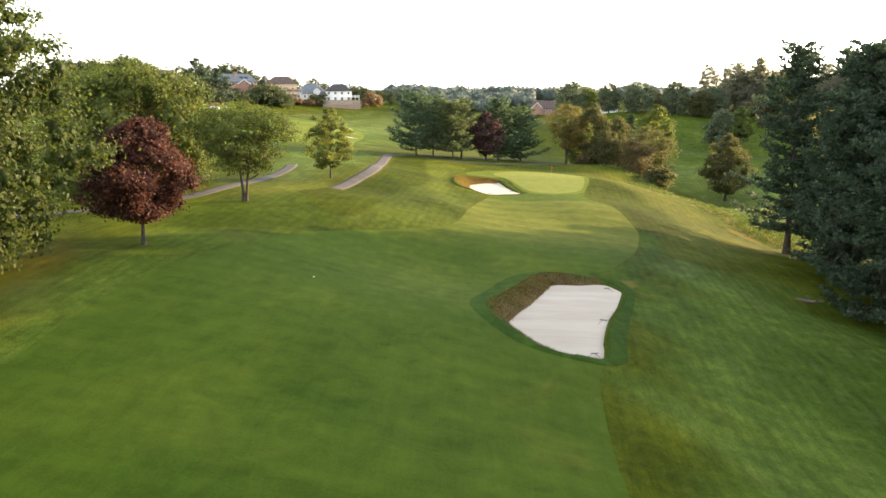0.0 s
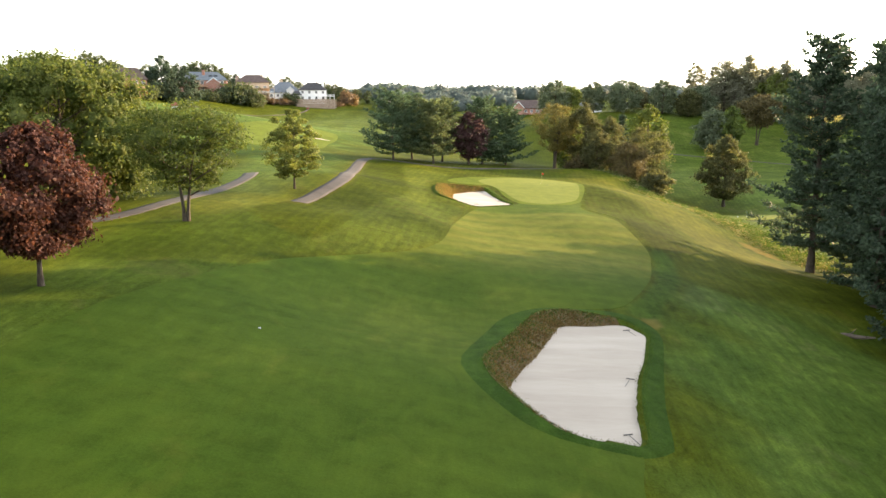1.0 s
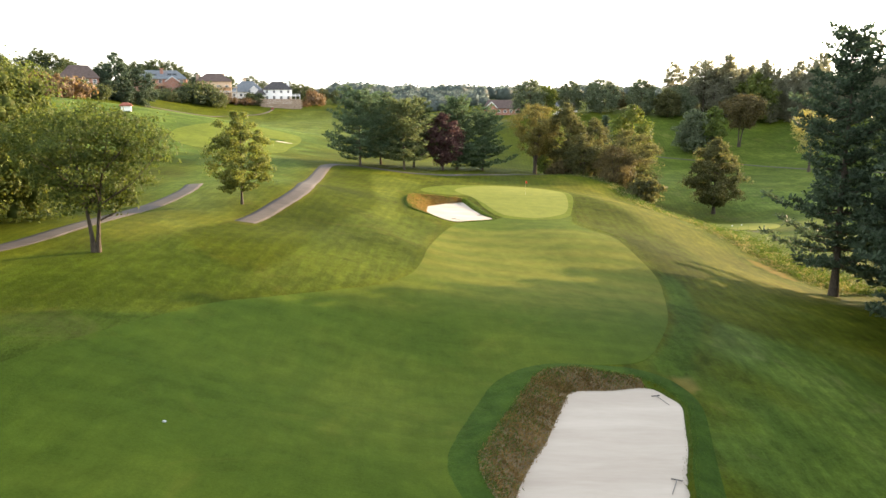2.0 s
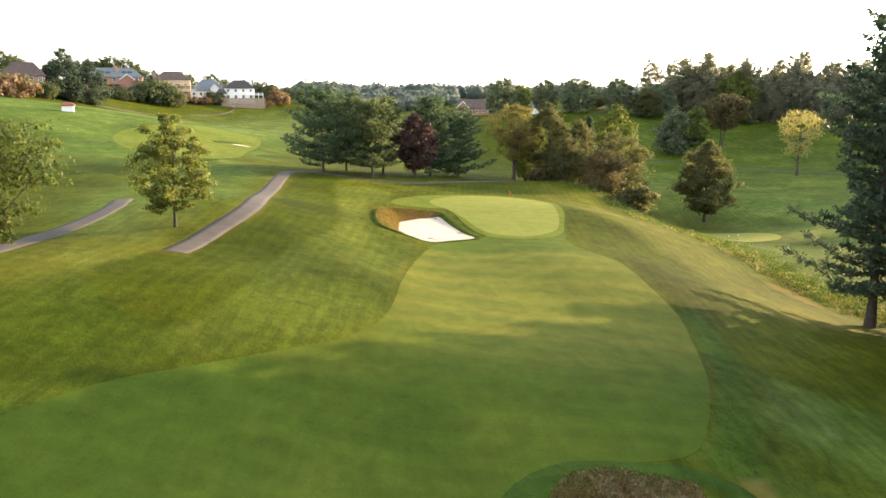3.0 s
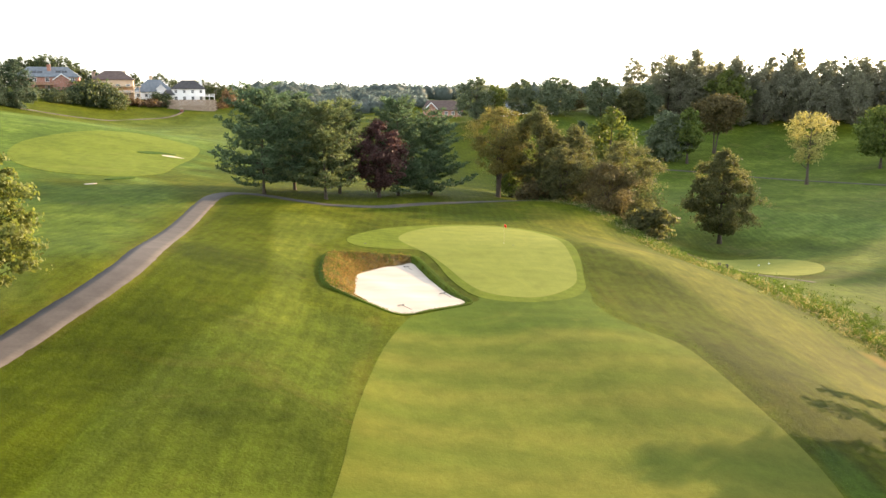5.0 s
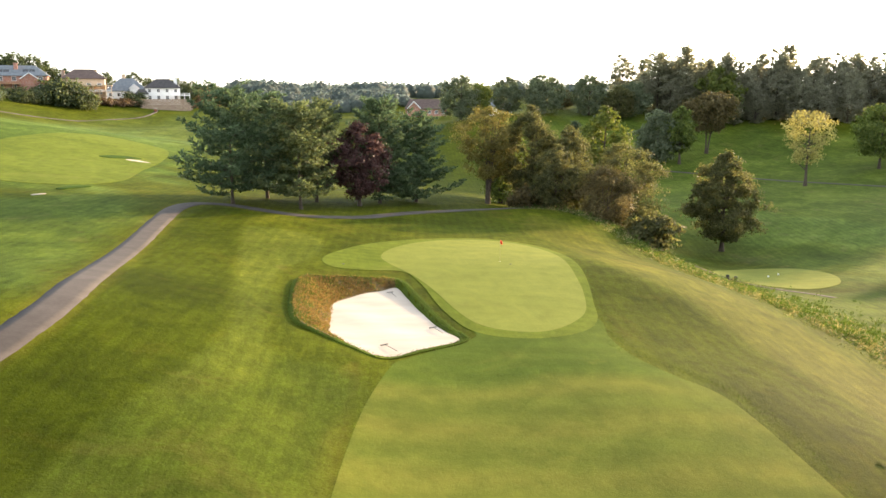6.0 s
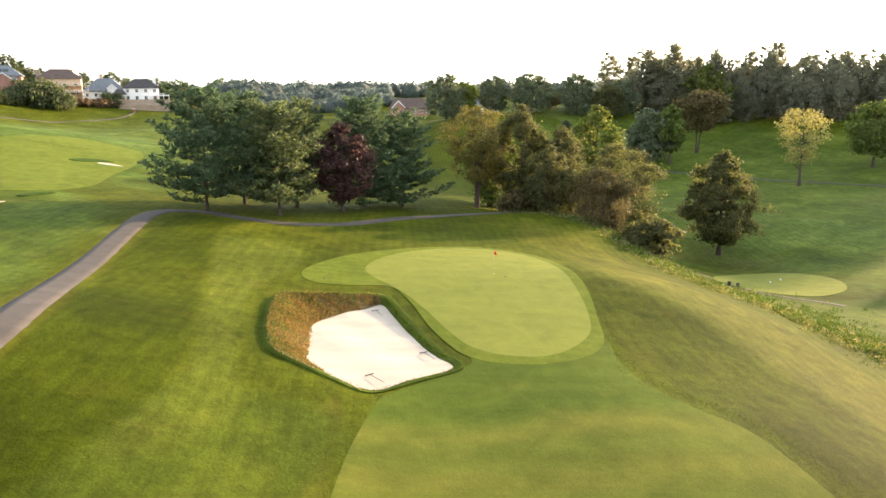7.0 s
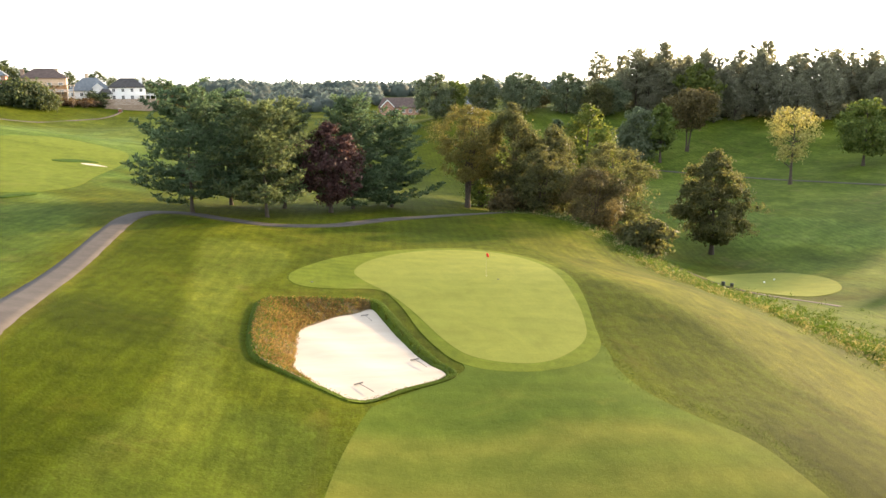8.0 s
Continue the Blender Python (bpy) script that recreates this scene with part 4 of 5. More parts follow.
# left of the fairway
broadleaf("oak_tree", -36.5, 62.5, 25.0, 10.5, 1.6, "round", DEEP_OAK, "tall spreading oak with green leaves turning at the tips", clumps=170, leaves=270, size=0.19, seed=11, clump=0.17, core=0.45)
broadleaf("red_maple", -26.3, 75.1, 11.8, 4.5, 2.7, "egg", RED_LEAF, "round red-leaved maple on the rough", clumps=130, leaves=230, size=0.16, seed=12, clump=0.2, core=0.35, ragged=0.17, trunk=0.2)
broadleaf("linden_tree", -41.5, 112.0, 16.8, 11.0, 1.0, "round", LIGHT_LEAF, "broad round green tree beside the cart path", clumps=190, leaves=260, size=0.21, seed=13, clump=0.18, core=0.6, ragged=0.1, sides=3)
broadleaf("linden_tree", -49.0, 122.0, 17.5, 10.5, 1.2, "round", LIGHT_LEAF, "broad leafy tree standing behind another", clumps=130, leaves=220, size=0.26, seed=14, clump=0.2, core=0.6, ragged=0.1, sides=3)
broadleaf("locust_tree", -23.6, 100.0, 12.0, 5.8, 3.9, "vase", LOCUST_LEAF, "open forked tree with fine green leaves", clumps=96, leaves=210, size=0.14, stems=2, seed=15, clump=0.2, gap=1.15, ragged=0.26, flat=0.38, trunk=0.27)
broadleaf("young_maple", -18.1, 129.9, 11.2, 3.5, 1.9, "egg", YOUNG_LEAF, "young yellow-green maple between the cart paths", clumps=74, leaves=230, size=0.14, seed=16, clump=0.2, gap=0.9, ragged=0.26, flat=0.42, trunk=0.15)

# tall pines on the slope
SLOPE = "tall dark white pine with layered horizontal boughs"
pines = []
for k, (x, y, tall, r, low) in enumerate(((55.5, 134.0, 33.0, 8.4, 4.0), (61.0, 122.0, 33.0, 9.0, 5.0), (53.0, 111.0, 25.0, 8.0, 2.4), (60.0, 103.0, 31.0, 9.5, 3.0), (52.0, 96.0, 22.0, 8.0, 1.8), (60.0, 88.0, 32.0, 9.5, 4.0), (52.5, 80.0, 27.0, 8.2, 2.2))):
    pines.append(pine("white_pine", x, y, tall, r, low, PINE_LEAF, SLOPE, tufts=24, needles=12, size=0.44, seed=30 + k, whorl=1.3, group="pines along the slope", ball=0.4, round_top=0.5, sides=3, spread=(0.4, 1.22)))
for k, (x, y) in enumerate(((53.0, 62.0),)):
    copy_thing(pines[(1, 3, 5)[k % 3]], pose(x, y, lay(x, y) - 0.1, 0, 0, 70 * k + 20))
# hidden and off-view back rows, added to fill out the shade
back_pine = pine("white_pine", 70.0, 74.0, 33.0, 10.0, 3.0, PINE_LEAF, SLOPE, tufts=13, needles=9, size=0.9, seed=49, whorl=1.35, group="pines along the slope", ball=0.6, round_top=0.42, sides=3)
for k, (x, y) in enumerate(((61.0, 70.0), (61.0, 52.0), (64.5, 129.0), (72.0, 134.0), (69.0, 60.0), (69.0, 87.0), (70.0, 99.0), (69.0, 111.0), (71.0, 123.0), (53.5, 42.0), (61.0, 31.0), (78.0, 67.0), (79.0, 80.0), (78.0, 93.0), (79.0, 106.0), (78.0, 118.0), (66.0, 40.0))):
    copy_thing(back_pine, pose(x, y, lay(x, y) - 0.1, 0, 0, 50 * k + 200))
# added pines, crowned high so that only the far ground is shaded
shade_pine = pine("white_pine", 74.0, 146.8, 35.5, 8.6, 17.0, PINE_LEAF, "tall pine added for its shade, high crown above a bare trunk", tufts=16, needles=10, size=0.8, seed=50, whorl=1.3, group="pines along the slope", ball=0.6, round_top=0.6, sides=3)
copy_thing(shade_pine, pose(79.0, 146.0, lay(79.0, 146.0) - 0.1, 0, 0, 140))

# clump behind the green
for k, (x, y, tall, r, low, leaf) in enumerate(((-9.4, 205.0, 15.0, 8.4, 2.2, CLUMP_PINE), (-5.6, 215.6, 15.3, 7.0, 2.6, CLUMP_PINE), (-0.2, 204.5, 13.8, 7.2, 2.6, PINE_LIGHT), (1.6, 215.0, 14.6, 6.6, 2.6, PINE_LIGHT), (11.4, 218.6, 15.3, 7.0, 1.8, CLUMP_PINE), (17.6, 223.2, 14.2, 7.2, 1.2, CLUMP_PINE))):
    pine("pine_tree", x, y, tall, r, low, leaf, "full green pine in a clump beyond the green", tufts=24, needles=10, size=0.34, seed=60 + k, whorl=0.9, group="pines beyond the green", ball=0.36, round_top=0.45)
broadleaf("purple_maple", 8.0, 212.8, 12.4, 4.4, 1.8, "oval", PURPLE_LEAF, "dark purple-leaved maple among green pines", clumps=90, leaves=150, size=0.2, seed=70, clump=0.22)

# wooded edge of the hollow
HOLLOW = "trees at the hollow"
broadleaf("willow_tree", 30.6, 230.0, 16.6, 5.6, 4.6, "vase", WILLOW_LEAF, "yellowing multi-stemmed tree at the wood's edge", clumps=90, leaves=192, size=0.18, stems=4, seed=71, clump=0.2, group=HOLLOW, sides=3)
broadleaf("vine_tree", 38.0, 230.0, 18.4, 4.6, 2.0, "oval", OLIVE_LEAF, "tall narrow tree hung with vines", clumps=110, leaves=240, size=0.18, stems=2, seed=72, group=HOLLOW, sides=3, core=0.5, clump=0.24)
broadleaf("vine_tree", 44.0, 227.0, 16.4, 4.6, 1.0, "oval", OLIVE_LEAF, "browning vine-hung tree at the hollow", clumps=100, leaves=224, size=0.18, stems=2, seed=73, group=HOLLOW, sides=3, core=0.5, clump=0.24)
broadleaf("vine_tree", 40.0, 219.0, 11.0, 4.2, 0.4, "oval", OLIVE_LEAF, "lower tangled tree at the hollow", clumps=70, leaves=224, size=0.18, stems=3, seed=74, group=HOLLOW, sides=3, core=0.5)
broadleaf("vine_tree", 34.5, 238.0, 16.0, 4.6, 0.6, "oval", OAK_LEAF, "leafy tree standing behind the willow", clumps=70, leaves=208, size=0.21, stems=2, seed=174, group=HOLLOW, sides=3, core=0.5)
broadleaf("walnut_tree", 51.0, 218.0, 15.0, 6.4, 0.8, "round", OLIVE_LEAF, "broad olive-brown tree leaning over the slope", clumps=120, leaves=240, size=0.18, stems=2, seed=75, group=HOLLOW, sides=3, clump=0.2)
broadleaf("walnut_tree", 46.0, 212.0, 9.0, 4.6, 0.3, "round", RUST_LEAF, "low brownish tree at the brow", clumps=70, leaves=224, size=0.17, stems=3, seed=175, group=HOLLOW, sides=3, clump=0.24)
broadleaf("green_ash", 62.0, 262.0, 22.0, 6.4, 3.0, "oval", LIGHT_LEAF, "light green tree behind the hollow", clumps=80, leaves=120, size=0.33, seed=76, clump=0.24)
pine("spruce_tree", 52.0, 250.0, 19.0, 3.6, 1.0, PINE_LEAF, "thin dark spruce behind the hollow", tufts=9, needles=7, size=0.4, seed=77, whorl=0.9, turn_up=-0.1)
shrub("bush", 50.5, 204.5, 4.8, 3.4, OLIVE_LEAF, "low dark bush below the leaning tree", 78, 130, 34)
shrub("bush", 36.0, 222.5, 4.0, 3.2, RUST_LEAF, "brownish bush at the foot of the trees", 79, 120, 30)
broadleaf("oak_tree", 76.6, 234.8, 18.6, 6.3, 2.6, "egg", OLIVE_LEAF, "lone oak with olive-brown crown in the valley", clumps=160, leaves=200, size=0.21, seed=80, clump=0.19, core=0.3, ragged=0.25, flat=0.45)

# across the valley
broadleaf("yellow_locust", 128.0, 292.5, 20.0, 7.4, 6.5, "vase", GOLD_LEAF, "open golden-yellow tree on the valley side", clumps=80, leaves=60, size=0.26, seed=81, gap=1.2, clump=0.19)
broadleaf("maple_tree", 158.5, 306.0, 19.0, 7.0, 3.5, "round", OAK_LEAF, "green round tree on the valley side", clumps=90, leaves=110, size=0.4, seed=82, clump=0.22)
broadleaf("dark_oak", 107.8, 344.0, 16.6, 6.6, 1.8, "round", DARK_LEAF, "dark rounded tree on the valley side", clumps=90, leaves=100, size=0.42, seed=83, clump=0.22)
broadleaf("maple_tree", 114.2, 341.5, 18.3, 4.6, 4.0, "oval", OAK_LEAF, "green slender tree beside the path", clumps=70, leaves=90, size=0.42, seed=84, clump=0.23)
broadleaf("rusty_willow", 128.6, 353.0, 20.5, 8.0, 8.0, "vase", RUST_LEAF, "leaning brown-orange tree with two stems", clumps=100, leaves=100, size=0.4, stems=2, seed=85, lean=(0.05, 0.0), clump=0.2)
for k, (x, y, tall, r, leaf) in enumerate(((52.6, 401.0, 16.8, 7.6, DARK_LEAF), (60.6, 405.0, 13.2, 5.4, OAK_LEAF), (70.0, 398.5, 13.8, 5.4, DARK_LEAF), (83.5, 396.0, 14.8, 8.8, DARK_LEAF), (100.3, 393.7, 15.4, 6.6, DARK_LEAF), (111.2, 391.0, 12.0, 5.8, OLIVE_LEAF), (95.0, 412.0, 8.0, 4.6, RUST_LEAF), (118.0, 396.0, 13.0, 6.0, DARK_LEAF))):
    broadleaf("hilltop_tree", x, y, tall, r, 0.9, "round", leaf, "rounded tree standing against the sky", clumps=90, leaves=150, size=0.3, seed=90 + k, group="trees on the hilltop", clump=0.24, core=0.5, sides=3)


# ---- woods and far trees, from a few grown ones ----
def grove(kinds, places, group, label, seed):
    """Copies of grown trees, each turned and sized on its own."""
    rng = np.random.default_rng(seed)
    for k, (x, y, s) in enumerate(places):
        ob = copy_thing(kinds[k % len(kinds)], pose(x, y, lay(x, y) - 0.15, 0, 0, rng.uniform(0, 360)))
        ob.scale = (s * rng.uniform(0.9, 1.12), s * rng.uniform(0.9, 1.12), s)
        tagged(ob, label, "", group)


# pale grey-green leaves: the valley haze is mixed into their colour
HAZY_WOOD_LEAF = leaf_material("hazy_wood_leaves", (0.19, 0.195, 0.15), (0.32, 0.315, 0.235), 0.7, (1.1, 1.1, 0.85))
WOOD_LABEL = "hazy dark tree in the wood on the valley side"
WOOD = "wood on the valley side"
wood_a = pine("wood_pine", 131.0, 403.0, 24.0, 6.6, 9.0, HAZY_WOOD_LEAF, WOOD_LABEL, tufts=15, needles=9, size=0.6, seed=201, whorl=1.5, ball=0.6, round_top=0.3, group=WOOD, sides=3)
wood_b = broadleaf("wood_oak", 158.0, 398.0, 26.0, 8.5, 1.0, "round", HAZY_WOOD_LEAF, WOOD_LABEL, clumps=80, leaves=120, size=0.42, seed=202, group=WOOD, clump=0.26, core=0.5, sides=3)
wood_c = broadleaf("wood_oak", 176.0, 392.0, 25.0, 7.5, 1.0, "oval", HAZY_WOOD_LEAF, WOOD_LABEL, clumps=80, leaves=120, size=0.42, seed=203, group=WOOD, clump=0.26, core=0.5, sides=3)
wood_d = pine("wood_pine", 140.0, 398.0, 27.0, 6.5, 2.0, HAZY_WOOD_LEAF, WOOD_LABEL, tufts=13, needles=8, size=0.7, seed=204, whorl=1.4, ball=0.6, round_top=0.4, group=WOOD, sides=3)
places = []
_r = np.random.default_rng(21)
for row, (back, s) in enumerate(((0, 0.66), (10, 0.84), (21, 0.92))):
    for k in range(17):
        t = (k + 0.5 * (row % 2)) / 16
        x, y = 124 + t * 120 + _r.normal(0, 1.6), 401 - t * 48 + back + _r.normal(0, 1.6)
        if row == 0 and k % 4 == 2:
            continue
        places.append((x, y, s * (0.80 + 0.22 * min(1, t * 2.2)) * _r.uniform(0.9, 1.08)))
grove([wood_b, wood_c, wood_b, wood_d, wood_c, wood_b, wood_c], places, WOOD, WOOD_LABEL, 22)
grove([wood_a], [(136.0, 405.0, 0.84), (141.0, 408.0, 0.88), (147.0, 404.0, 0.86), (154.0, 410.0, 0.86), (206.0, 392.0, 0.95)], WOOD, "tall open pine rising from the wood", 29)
# wood carried on out of view, added to shade the valley floor
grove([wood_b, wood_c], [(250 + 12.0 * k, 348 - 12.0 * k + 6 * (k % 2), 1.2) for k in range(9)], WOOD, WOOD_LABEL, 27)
broadleaf("light_maple", 149.0, 389.0, 21.0, 8.0, 3.0, "round", LIGHT_LEAF, "lighter green tree at the front of the wood", clumps=80, leaves=90, size=0.55, seed=205, clump=0.23, core=0.6)

# trees round the houses
HOUSE_TREE = "dark tree beside the houses on the ridge"
conifer = broadleaf("garden_spruce", -125.6, 392.0, 20.5, 7.2, 0.2, "egg", PINE_LEAF, "tall broad dark conifer beside the houses", clumps=90, leaves=170, size=0.34, seed=211, group="trees by the houses", clump=0.26, core=0.5, sides=3, flat=0.45)
grove([conifer], [(-117.4, 398.0, 0.88), (-121.5, 389.0, 0.55), (-131.0, 388.0, 0.6), (-139.1, 537.3, 0.72), (-128.0, 532.0, 0.6)], "trees by the houses", "tall broad dark conifer beside the houses", 23)
GARDEN_LEAF = leaf_material("garden_leaves", (0.045, 0.062, 0.034), (0.10, 0.122, 0.062), 0.45)
HEDGE_LEAF = leaf_material("russet_hedge", (0.11, 0.075, 0.05), (0.2, 0.135, 0.085), 0.4)
bush_a = shrub("garden_shrub", -125.3, 457.0, 5.0, 5.0, GARDEN_LEAF, "dense dark shrubbery below the houses", 212, 110, 34, 0.3, group="shrubs below the houses")
grove([bush_a], [(-132.2, 456.0, 0.8), (-118.5, 460.3, 1.1), (-121.5, 452.0, 0.9), (-113.2, 470.0, 2.1), (-108.5, 471.4, 1.9), (-104.0, 472.8, 1.5), (-89.0, 503.0, 1.2), (-86.0, 500.0, 0.8), (-128.0, 440.0, 0.9), (-176.6, 437.7, 1.35), (-167.5, 432.1, 1.15), (-160.8, 428.4, 0.9), (-152.4, 423.6, 0.6), (-136.0, 404.0, 0.8), (-144.0, 410.0, 0.9), (-148.0, 388.0, 0.9), (-134.0, 372.0, 1.3), (-128.0, 377.0, 1.15), (-141.0, 366.0, 1.25)], "shrubs below the houses", "dense dark shrubbery below the houses", 24)
hedge = shrub("garden_hedge", -98.5, 490.0, 3.6, 4.2, HEDGE_LEAF, "low russet-brown hedge below the houses", 213, 60, 24, 0.4, "hedge", "hedges below the houses")
grove([hedge], [(-92.5, 495.0, 1.0), (-85.5, 500.0, 0.85), (-103.0, 486.0, 0.7), (-64.0, 512.0, 0.8), (-131.0, 352.0, 1.9), (-136.0, 346.0, 2.2)], "hedges below the houses", "low russet-brown hedge below the houses", 28)
yard = broadleaf("yard_tree", -147.9, 523.8, 18.4, 7.4, 1.0, "round", GARDEN_LEAF, HOUSE_TREE, clumps=64, leaves=120, size=0.34, seed=214, group="trees by the houses", clump=0.25, core=0.5, sides=3)
grove([yard], [(-160.7, 524.6, 0.9), (-155.0, 530.5, 0.98), (-142.0, 529.0, 0.98), (-135.0, 540.0, 0.7), (-111.0, 540.9, 0.66), (-102.1, 558.6, 0.72), (-95.5, 567.6, 0.6), (-73.8, 536.9, 0.66), (-68.7, 541.3, 0.6), (-62.9, 537.5, 0.56), (-55.0, 545.0, 0.5), (-48.0, 545.0, 0.46), (-81.8, 556.0, 0.6), (-40.0, 540.0, 0.36),
               (-211.4, 490.3, 0.95), (-202.1, 491.0, 1.15), (-195.2, 492.4, 1.0), (-188.6, 494.9, 0.86), (-204.3, 438.9, 0.8), (-199.1, 443.0, 0.84), (-214.0, 452.0, 0.9), (-180.0, 470.0, 0.7), (-172.0, 462.0, 0.62), (-226.0, 470.0, 0.95), (-238.0, 455.0, 0.95), (-185.0, 415.0, 0.7), (-196.0, 402.0, 0.75), (-172.0, 540.0, 0.9), (-182.0, 532.0, 0.9)], "trees by the houses", HOUSE_TREE, 25)
tagged(copy_thing(hedge, pose(-57.9, 522.2, lay(-57.9, 522.2) - 0.1, 0, 0, 40)), "tall russet-leaved bush beside the white house").scale = (1.6, 1.6, 2.3)

# far woods on the horizon
_r = np.random.default_rng(31)
# bluish grey-green: the haze of distance is put into the leaf colour
HAZE_LEAF = leaf_material("haze_tinted_leaves", (0.115, 0.14, 0.125), (0.14, 0.165, 0.148), 0.6, (0.9, 1.0, 1.0))


def canopy(name, spots, leaf, label, leaves, size, high=0.9):
    """A closed canopy: bumpy crowns side by side, each under a coat of leaf sprays."""
    P, N, S, C = [], [], [], []
    for x, y, r in spots:
        c = np.array([x, y, lay(x, y) + r * 0.5])
        d = _r.normal(size=(leaves, 3))
        d[:, 2] = np.abs(d[:, 2])
        d /= np.linalg.norm(d, axis=1)[:, None]
        P.append(c + d * r * (1, 1, high) * _r.uniform(0.85, 1.08, (leaves, 1)))
        N.append(d + _r.normal(0, 0.45, (leaves, 3)))
        S.append(size * r * _r.uniform(0.6, 1.3, leaves))
        C.append(c + ICO_V * (r * 0.93, r * 0.93, r * 0.93 * high) * _r.uniform(0.85, 1.1, (len(ICO_V), 1)))
    n = len(ICO_V)
    core = (np.concatenate(C), (ICO_F[None] + (np.arange(len(C)) * n)[:, None, None]).reshape(-1, 3))
    tagged(new(name, cards(name, np.concatenate(P), np.concatenate(N), np.concatenate(S), 0.8, leaf, _r, inner=core, sides=3)), label, "woods", kind="stuff")


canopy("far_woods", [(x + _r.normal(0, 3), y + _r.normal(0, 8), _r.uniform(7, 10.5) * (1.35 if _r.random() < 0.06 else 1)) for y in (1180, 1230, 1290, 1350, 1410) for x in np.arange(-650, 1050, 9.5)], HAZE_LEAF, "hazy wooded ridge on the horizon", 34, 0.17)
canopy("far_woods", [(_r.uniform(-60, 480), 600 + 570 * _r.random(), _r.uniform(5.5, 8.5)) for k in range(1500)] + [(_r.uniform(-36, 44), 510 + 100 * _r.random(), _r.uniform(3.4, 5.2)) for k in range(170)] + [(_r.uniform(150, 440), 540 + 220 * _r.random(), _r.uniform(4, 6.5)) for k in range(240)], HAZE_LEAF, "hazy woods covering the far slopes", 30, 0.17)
canopy("mid_woods", [(_r.uniform(150, 380), _r.uniform(425, 560), _r.uniform(3.5, 6.0)) for k in range(260)], DARK_LEAF, "dark woods behind the hilltop trees", 60, 0.15)


# ---- houses on the ridge ----
def window(parent, x, y, z, w, h, face=-1, frame_mat=None):
    """A window in a wall that faces -y or +y: frame, mullions and two panes."""
    bm = bmesh.new()
    t = 0.12
    for cx, cz, sx, sz in ((0, h / 2, w + 2 * t, t), (0, -h / 2, w + 2 * t, t), (-w / 2, 0, t, h), (w / 2, 0, t, h), (0, 0, 0.06, h), (0, 0, w, 0.06)):
        box(bm, x + cx, y, z + cz, sx, 0.12, sz)
    win = part("window", from_bm("window", bm, frame_mat or WHITE), parent)
    for s in (-1, 1):
        bm = bmesh.new()
        box(bm, x + s * w / 4, y - face * 0.03, z, w / 2 - 0.06, 0.03, h - 0.1)
        part("pane", from_bm("pane", bm, GLASS), win)
    return win


def hip_roof(bm, w, d, z, rise, over=0.6, ridge=0.45, cx=0.0, cy=0.0):
    """A hip roof with eaves of real thickness."""
    hw, hd = w / 2 + over, d / 2 + over
    r = hw * ridge
    low = [bm.verts.new((cx + sx * hw, cy + sy * hd, z - 0.25)) for sx, sy in ((-1, -1), (1, -1), (1, 1), (-1, 1))]
    up = [bm.verts.new((cx + sx * hw, cy + sy * hd, z)) for sx, sy in ((-1, -1), (1, -1), (1, 1), (-1, 1))]
    a, b = bm.verts.new((cx - r, cy, z + rise)), bm.verts.new((cx + r, cy, z + rise))
    bm.faces.new(low[::-1])
    for i in range(4):
        bm.faces.new((low[i], low[(i + 1) % 4], up[(i + 1) % 4], up[i]))
    bm.faces.new((up[0], up[1], b, a))
    bm.faces.new((up[1], up[2], b))
    bm.faces.new((up[2], up[3], a, b))
    bm.faces.new((up[3], up[0], a))


def gable_roof(bm, w, d, z, rise, cx, cy, over=0.4):
    """A gable that looks to -y."""
    hw = w / 2 + over
    y0, y1 = cy - d / 2 - over, cy + d / 2
    pts = [(-hw, z - hw * 0.0), (0, z + rise), (hw, z)]
    f = [bm.verts.new((cx + px, y0, pz)) for px, pz in pts] + [bm.verts.new((cx + px, y0, pz - 0.25)) for px, pz in reversed(pts)]
    g = [bm.verts.new((cx + px, y1, pz)) for px, pz in pts] + [bm.verts.new((cx + px, y1, pz - 0.25)) for px, pz in reversed(pts)]
    bm.faces.new(f)
    bm.faces.new(g[::-1])
    for i in range(6):
        j = (i + 1) % 6
        bm.faces.new((f[i], g[i], g[j], f[j]))


